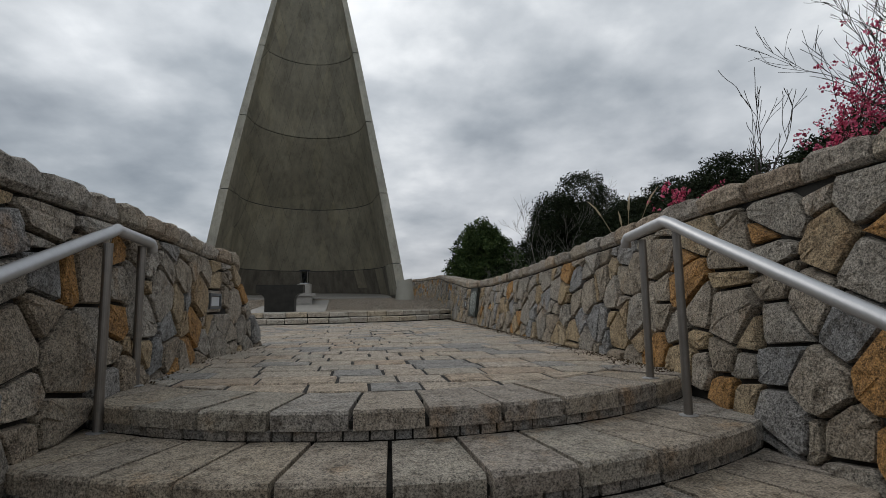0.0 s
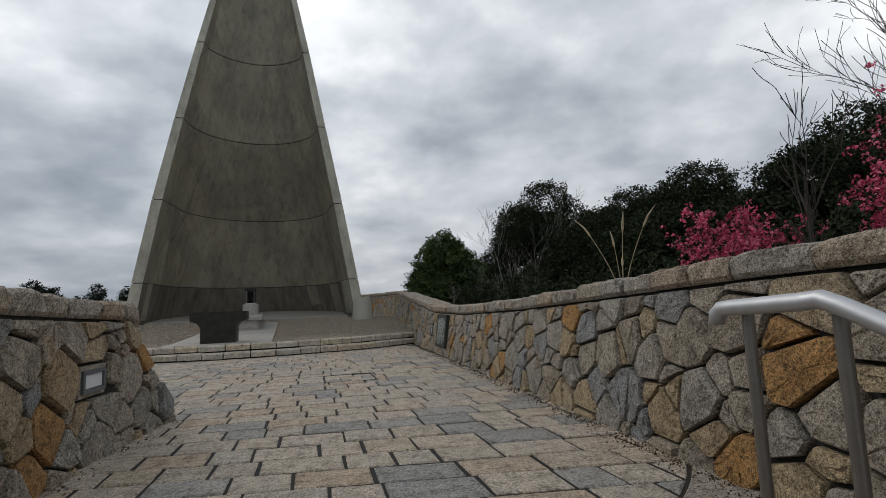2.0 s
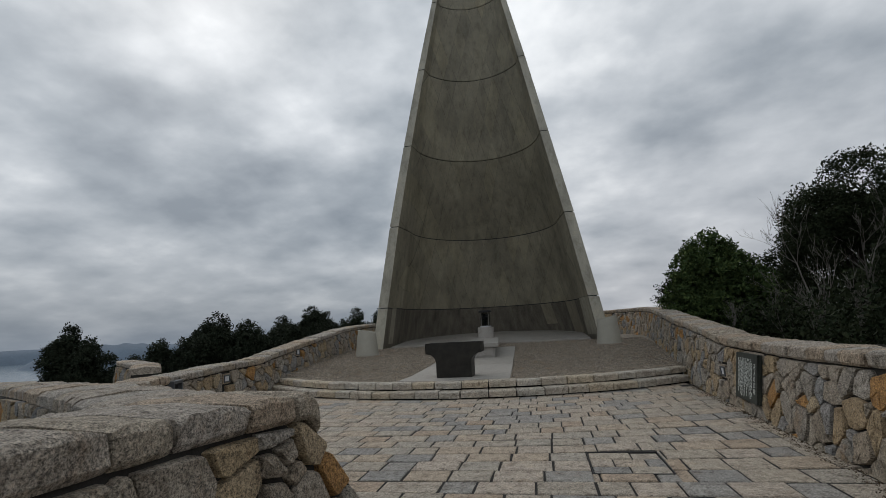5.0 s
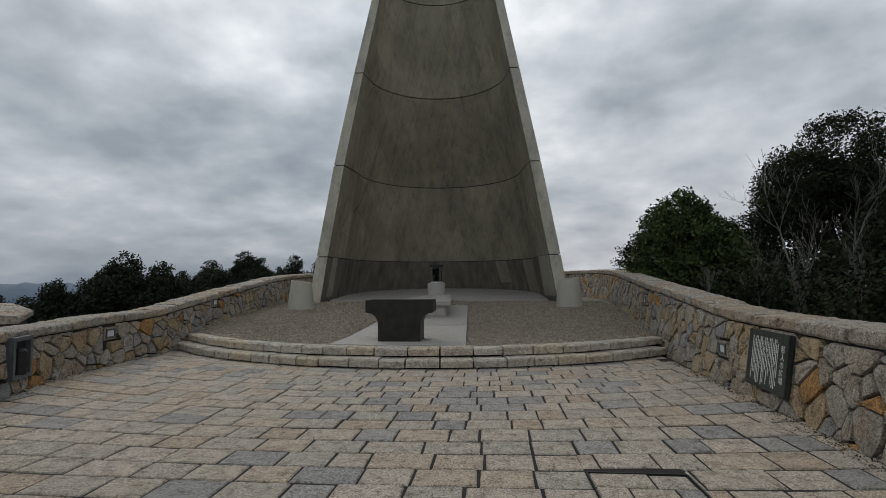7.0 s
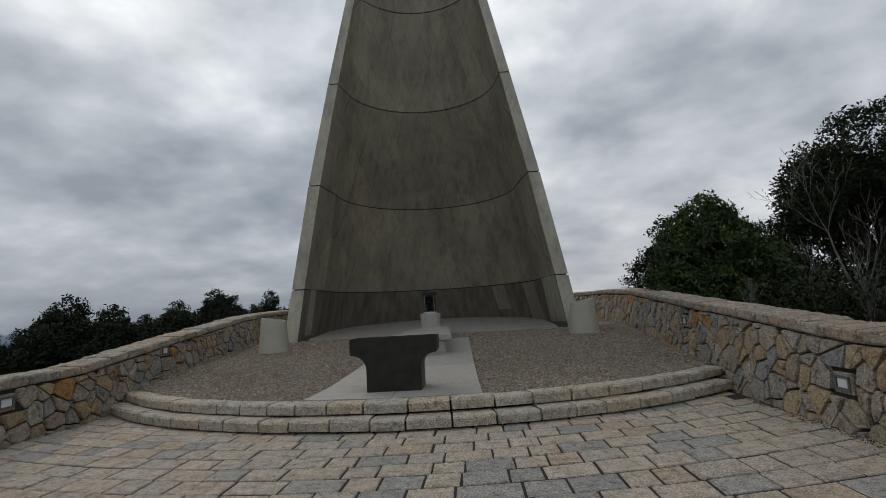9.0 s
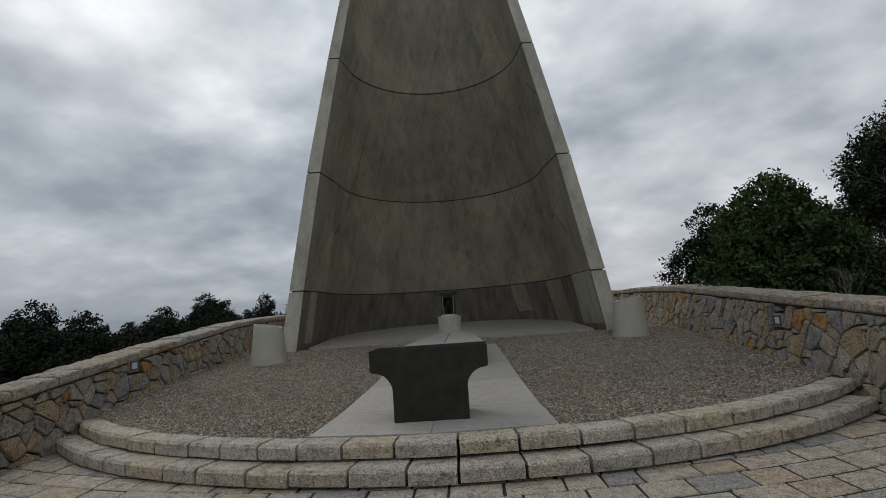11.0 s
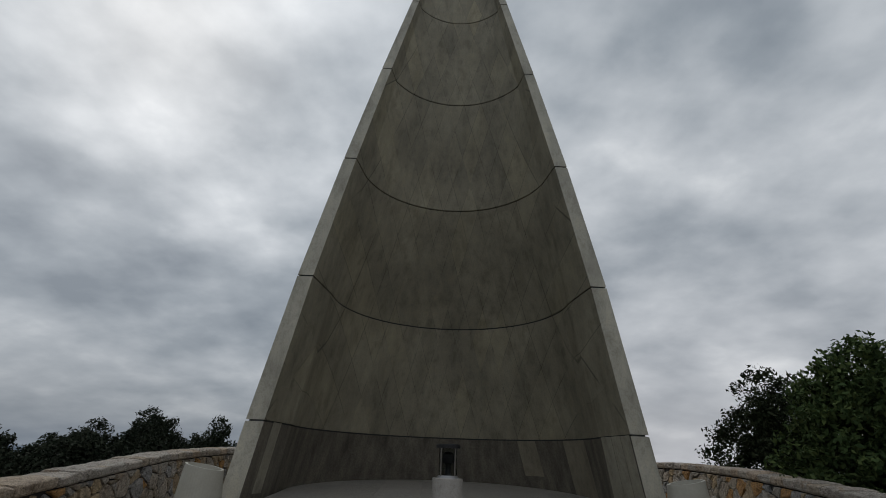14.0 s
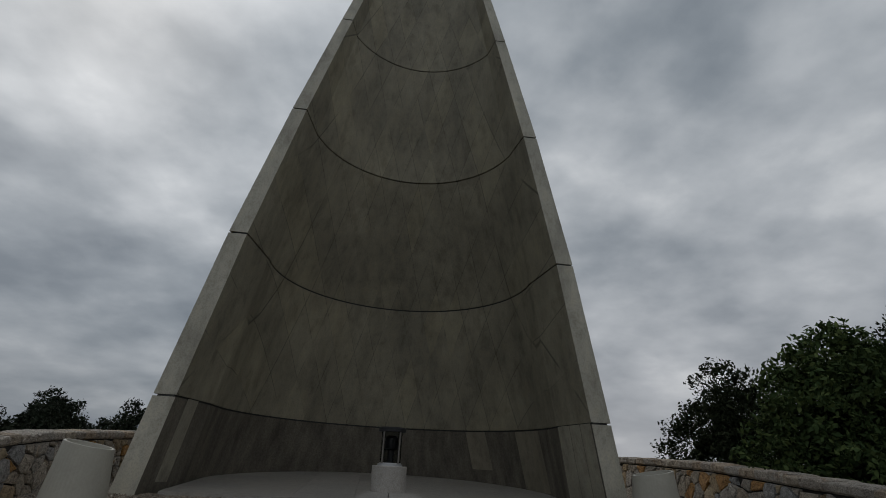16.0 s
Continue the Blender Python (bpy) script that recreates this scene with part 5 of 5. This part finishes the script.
evergreen("shrub_tree", (8.9, 10.9, 0.4), random_lobes(rng_t, 9, 1.1, 2.4, 0.9, 0.85) + [(0, 0, 3.45, 0.8, 0.8, 0.75), (0.5, 0, 2.6, 1.2, 1.2, 1.1), (-0.5, 0.2, 2.5, 0.85, 0.85, 0.8), (-1.0, 0.6, 1.9, 0.7, 0.7, 0.7)], 110, 0.15, 0.12, M_LEAF_DARK, "dark evergreen bush behind the round shrub tree", 52)
for i, (x, y, z, h, w) in enumerate(((13.5, 7.2, 0.4, 6.7, 2.9), (17.0, 1.2, 0.4, 5.9, 3.5), (13.4, 2.8, 0.4, 4.3, 2.6), (17.2, -4.5, 0.4, 5.8, 3.4), (12.9, -1.8, 0.4, 3.5, 2.5), (18.3, 7.0, 0.3, 6.6, 3.4), (11.6, 9.8, 0.4, 3.6, 1.6))):
    lob = random_lobes(random.Random(60 + i), 13, w * 0.85, h * 0.5, h * 0.34, w * 0.4) + [(0, 0, h * 0.84, w * 0.42, w * 0.42, h * 0.15), (w * 0.45, w * 0.1, h * 0.7, w * 0.42, w * 0.42, h * 0.17), (-w * 0.5, 0, h * 0.66, w * 0.38, w * 0.38, h * 0.16),
                                                                                           (-w * 0.7, 0, h * 0.4, w * 0.34, w * 0.34, h * 0.2), (0, -w * 0.5, h * 0.2, w * 0.6, w * 0.5, h * 0.2)]
    evergreen("oak_tree", (x, y, z), lob, 110, 0.2, 0.125, M_LEAF_DARK, "dense dark evergreen oak on the bank", 70 + i, trunk_r=0.2, density=30)
FAR_TREES = ((-15.4, 8.4, -2.2, 4.0, 0.9), (-21.2, 9.0, -2.4, 5.3, 1.2), (-19.6, 8.6, -2.4, 4.5, 1.0), (-17.3, 8.8, -2.4, 3.5, 0.9),
             (-12.4, 8.2, -2.2, 5.05, 1.6), (-11.0, 8.5, -2.2, 4.75, 1.3), (-13.5, 8.4, -2.2, 4.3, 1.0), (-10.0, 9.4, -2.2, 4.1, 1.0), (-9.0, 10.6, -2.2, 3.9, 1.0),
             (-14.8, 18.4, -2.4, 5.5, 1.3), (-13.0, 18.8, -2.4, 6.1, 1.5), (-11.6, 18.0, -2.3, 5.5, 1.1), (-10.2, 17.6, -2.3, 5.0, 1.0), (-9.0, 16.9, -2.3, 5.6, 1.1), (-7.8, 17.4, -2.3, 5.3, 0.9), (-16.4, 18.2, -2.4, 4.8, 1.2), (-12.2, 14.0, -2.3, 4.8, 1.6), (-13.9, 12.6, -2.3, 4.6, 1.6), (-10.9, 12.2, -2.2, 4.5, 1.5), (-9.6, 13.6, -2.3, 4.8, 1.4))
for i, (x, y, z, h, w) in enumerate(FAR_TREES):
    lob = random_lobes(random.Random(90 + i), 11, w * 0.95, h * 0.45, h * 0.42, w * 0.48) + [(0, 0, h * 0.86, w * 0.32, w * 0.32, h * 0.11), (0, 0, h * 0.45, w * 0.9, w * 0.9, h * 0.2), (-w * 0.8, 0, h * 0.6, w * 0.5, w * 0.5, h * 0.17), (w * 0.8, 0.2, h * 0.62, w * 0.5, w * 0.5, h * 0.18), (0.1, -0.3, h * 0.7, w * 0.6, w * 0.6, h * 0.16)]
    evergreen("far_tree", (x, y, z), lob, 215, 0.15, 0.13, M_LEAF_FAR, "dark evergreen tree on the slope below the parapet", 110 + i, trunk_r=0.13, density=22)
rs_u = np.random.RandomState(17)
under = crown_points(rs_u, [(9.5 + 0.9 * math.sin(k * 2.1), -6 + k * 1.15, 1.0 + 0.25 * math.sin(k * 1.7), 1.5, 1.0, 0.75) for k in range(15)] + [(12, -8 + k * 1.5, 1.5, 1.4, 1.3, 1.1) for k in range(14)], 80, 0.1, 0.3)
ku = rs_u.randint(0, len(under), len(under) * 16)
cu_ = under[ku] + rs_u.normal(size=(len(ku), 3)) * 0.2
tagged(leaves("undergrowth", cu_[cu_[:, 0] > 7.2], 0.13, M_LEAF_DARK, None, rs_u), "dark tangled undergrowth behind the wall", "undergrowth", kind="stuff")


def bare_tree(name, at, height, way, seed, label, material, r=0.07, depth=4, spread=0.65, twigs=3):
    t = empty(name, at, label, "tree")
    bm = bmesh.new()
    rng = random.Random(seed)
    way = Vector(way).normalized()
    pts, rad = [Vector((0, 0, -0.2))], [r]
    for k in range(6):
        way = (way + Vector((rng.uniform(-1, 1), rng.uniform(-1, 1), rng.uniform(-0.4, 1))) * 0.1).normalized()
        pts.append(pts[-1] + way * height * 0.1)
        rad.append(r * (1 - 0.11 * (k + 1)))
    tube(bm, pts, rad, 8)
    trunk = part("trunk", bm, material, t)
    for k in range(twigs + 3):
        i = 6 if k == 0 else rng.randint(2, 6)
        a = Vector((rng.uniform(-1, 1), rng.uniform(-1, 1), rng.uniform(0, 0.8)))
        bm = bmesh.new()
        limb(bm, pts[i], (way + a * spread * 1.2).normalized(), height * rng.uniform(0.2, 0.3), rad[i] * 0.7, depth - 1, rng, spread, n=6, min_r=0.0035, twigs=twigs)
        part("limb", bm, material, trunk)
    return t


bare_tree("bare_tree", (9.9, 3.4, 0.6), 4.2, (-0.25, 0.1, 1), 5, "leafless pale-barked tree before the dark oaks", M_BARK_PALE, 0.045)
bare_tree("bare_tree", (10.3, 3.0, 0.6), 4.6, (0.25, 0, 1), 6, "leafless pale-barked tree before the dark oaks", M_BARK_PALE, 0.05)
bare_tree("bare_shrub", (8.6, 3.2, 0.6), 1.7, (0.1, 0, 1), 7, "small leafless shrub behind the wall", M_BARK_PALE, 0.025, 3)
bare_tree("bare_tree", (7.05, -10.8, 0.72), 2.5, (0.0, 0.06, 1), 23, "slim leafless dark tree with upright twigs", M_BARK, 0.035, 3, 0.5, 3)
bare_tree("bare_tree", (10.6, -10.6, 0.6), 5.0, (-0.05, 0.1, 1), 10, "leafless dark tree with many fine twigs", M_BARK, 0.075, 4, 0.65, 5)


for x, y, h, sd in ((9.4, 4.4, 1.9, 31), (8.9, 2.2, 1.6, 32), (7.6, 3.9, 1.5, 33), (9.0, 0.6, 1.8, 34)):
    bare_tree("bare_shrub", (x, y, 0.6), h, (0.05, 0, 1), sd, "small leafless shrub behind the wall", M_BARK_PALE, 0.02, 3, 0.5, 4)


def plum_tree(at, height, seed, n):
    t = empty("plum_tree", at, "plum tree in deep pink blossom behind the wall", "tree")
    rng, rs = random.Random(seed), np.random.RandomState(seed)
    bm = bmesh.new()
    limb(bm, (0, 0, -0.2), (0, 0, 1), height * 0.5, 0.05, 3, rng, 0.75, n=5, min_r=0.004, twigs=4)
    bm.verts.ensure_lookup_table()
    tips = np.array([tuple(v.co) for v in bm.verts if v.co.z > height * 0.3])
    part("trunk", bm, M_BARK, t)
    k = rs.randint(0, len(tips), n)
    groups = tips[k] + rs.normal(size=(n, 3)) * np.array([0.11, 0.11, 0.09])
    j = rs.randint(0, n, n * 9)
    c = groups[j] + rs.normal(size=(len(j), 3)) * 0.022
    leaves("blossom", c, 0.034, M_PETAL, t, rs, aspect=0.9)


plum_tree((6.75, -9.9, 0.72), 1.5, 15, 420)
plum_tree((8.0, -11.0, 0.72), 2.35, 16, 480)


def pampas(at, seed):
    g = empty("pampas_grass", at, "dry pampas grass stalks with feathery plumes", "grass")
    rng = random.Random(seed)
    for k, (dx, dy, h) in enumerate(((-0.42, 0.3, 1.35), (-0.05, 0.1, 1.15), (0.02, -0.1, 1.4), (0.3, -0.35, 1.45), (0.1, 0.1, 0.8))):
        bm = bmesh.new()
        pts = [Vector((dx * (t ** 1.6), dy * (t ** 1.6), h * t)) for t in [i / 8 for i in range(9)]]
        tube(bm, pts, [0.009 - 0.0007 * i for i in range(9)], 5)
        st = part("stalk", bm, M_REED, g)
        bm = bmesh.new()
        pl = [pts[-2].lerp(pts[-1], 0.3), pts[-1], pts[-1] + (pts[-1] - pts[-2]) * 0.9 + Vector((dx * 0.1, dy * 0.1, -0.01))]
        tube(bm, [pts[-2], *pl], [0.006, 0.019, 0.016, 0.003], 6)
        part("plume", bm, M_REED, st, "pale feathery plume")


pampas((7.1, -7.6, 0.9), 3)



def leaf_litter():
    """Brown crumbs along the foot of the walls."""
    rs = np.random.RandomState(61)
    out = []
    for path, lo, hi, n in ((path_r, 6.2, 18.6, 2600), (path_l, 1.0, 5.4, 700), (path_c, 6.5, 10.2, 150)):
        for k in range(n):
            q, d, m = path.at(rs.uniform(lo, hi))
            o = abs(rs.normal()) * 0.09 + 0.03
            out.append((q.x + m.x * o, q.y + m.y * o, 0.003 + rs.uniform(0, 0.006)))
    tagged(leaves("leaf_litter", np.array(out), 0.02, M_LITTER, None, rs, aspect=0.6), "dry brown leaf litter along the wall foot", "litter", kind="stuff")


leaf_litter()
build_pavers()
build_gravel()
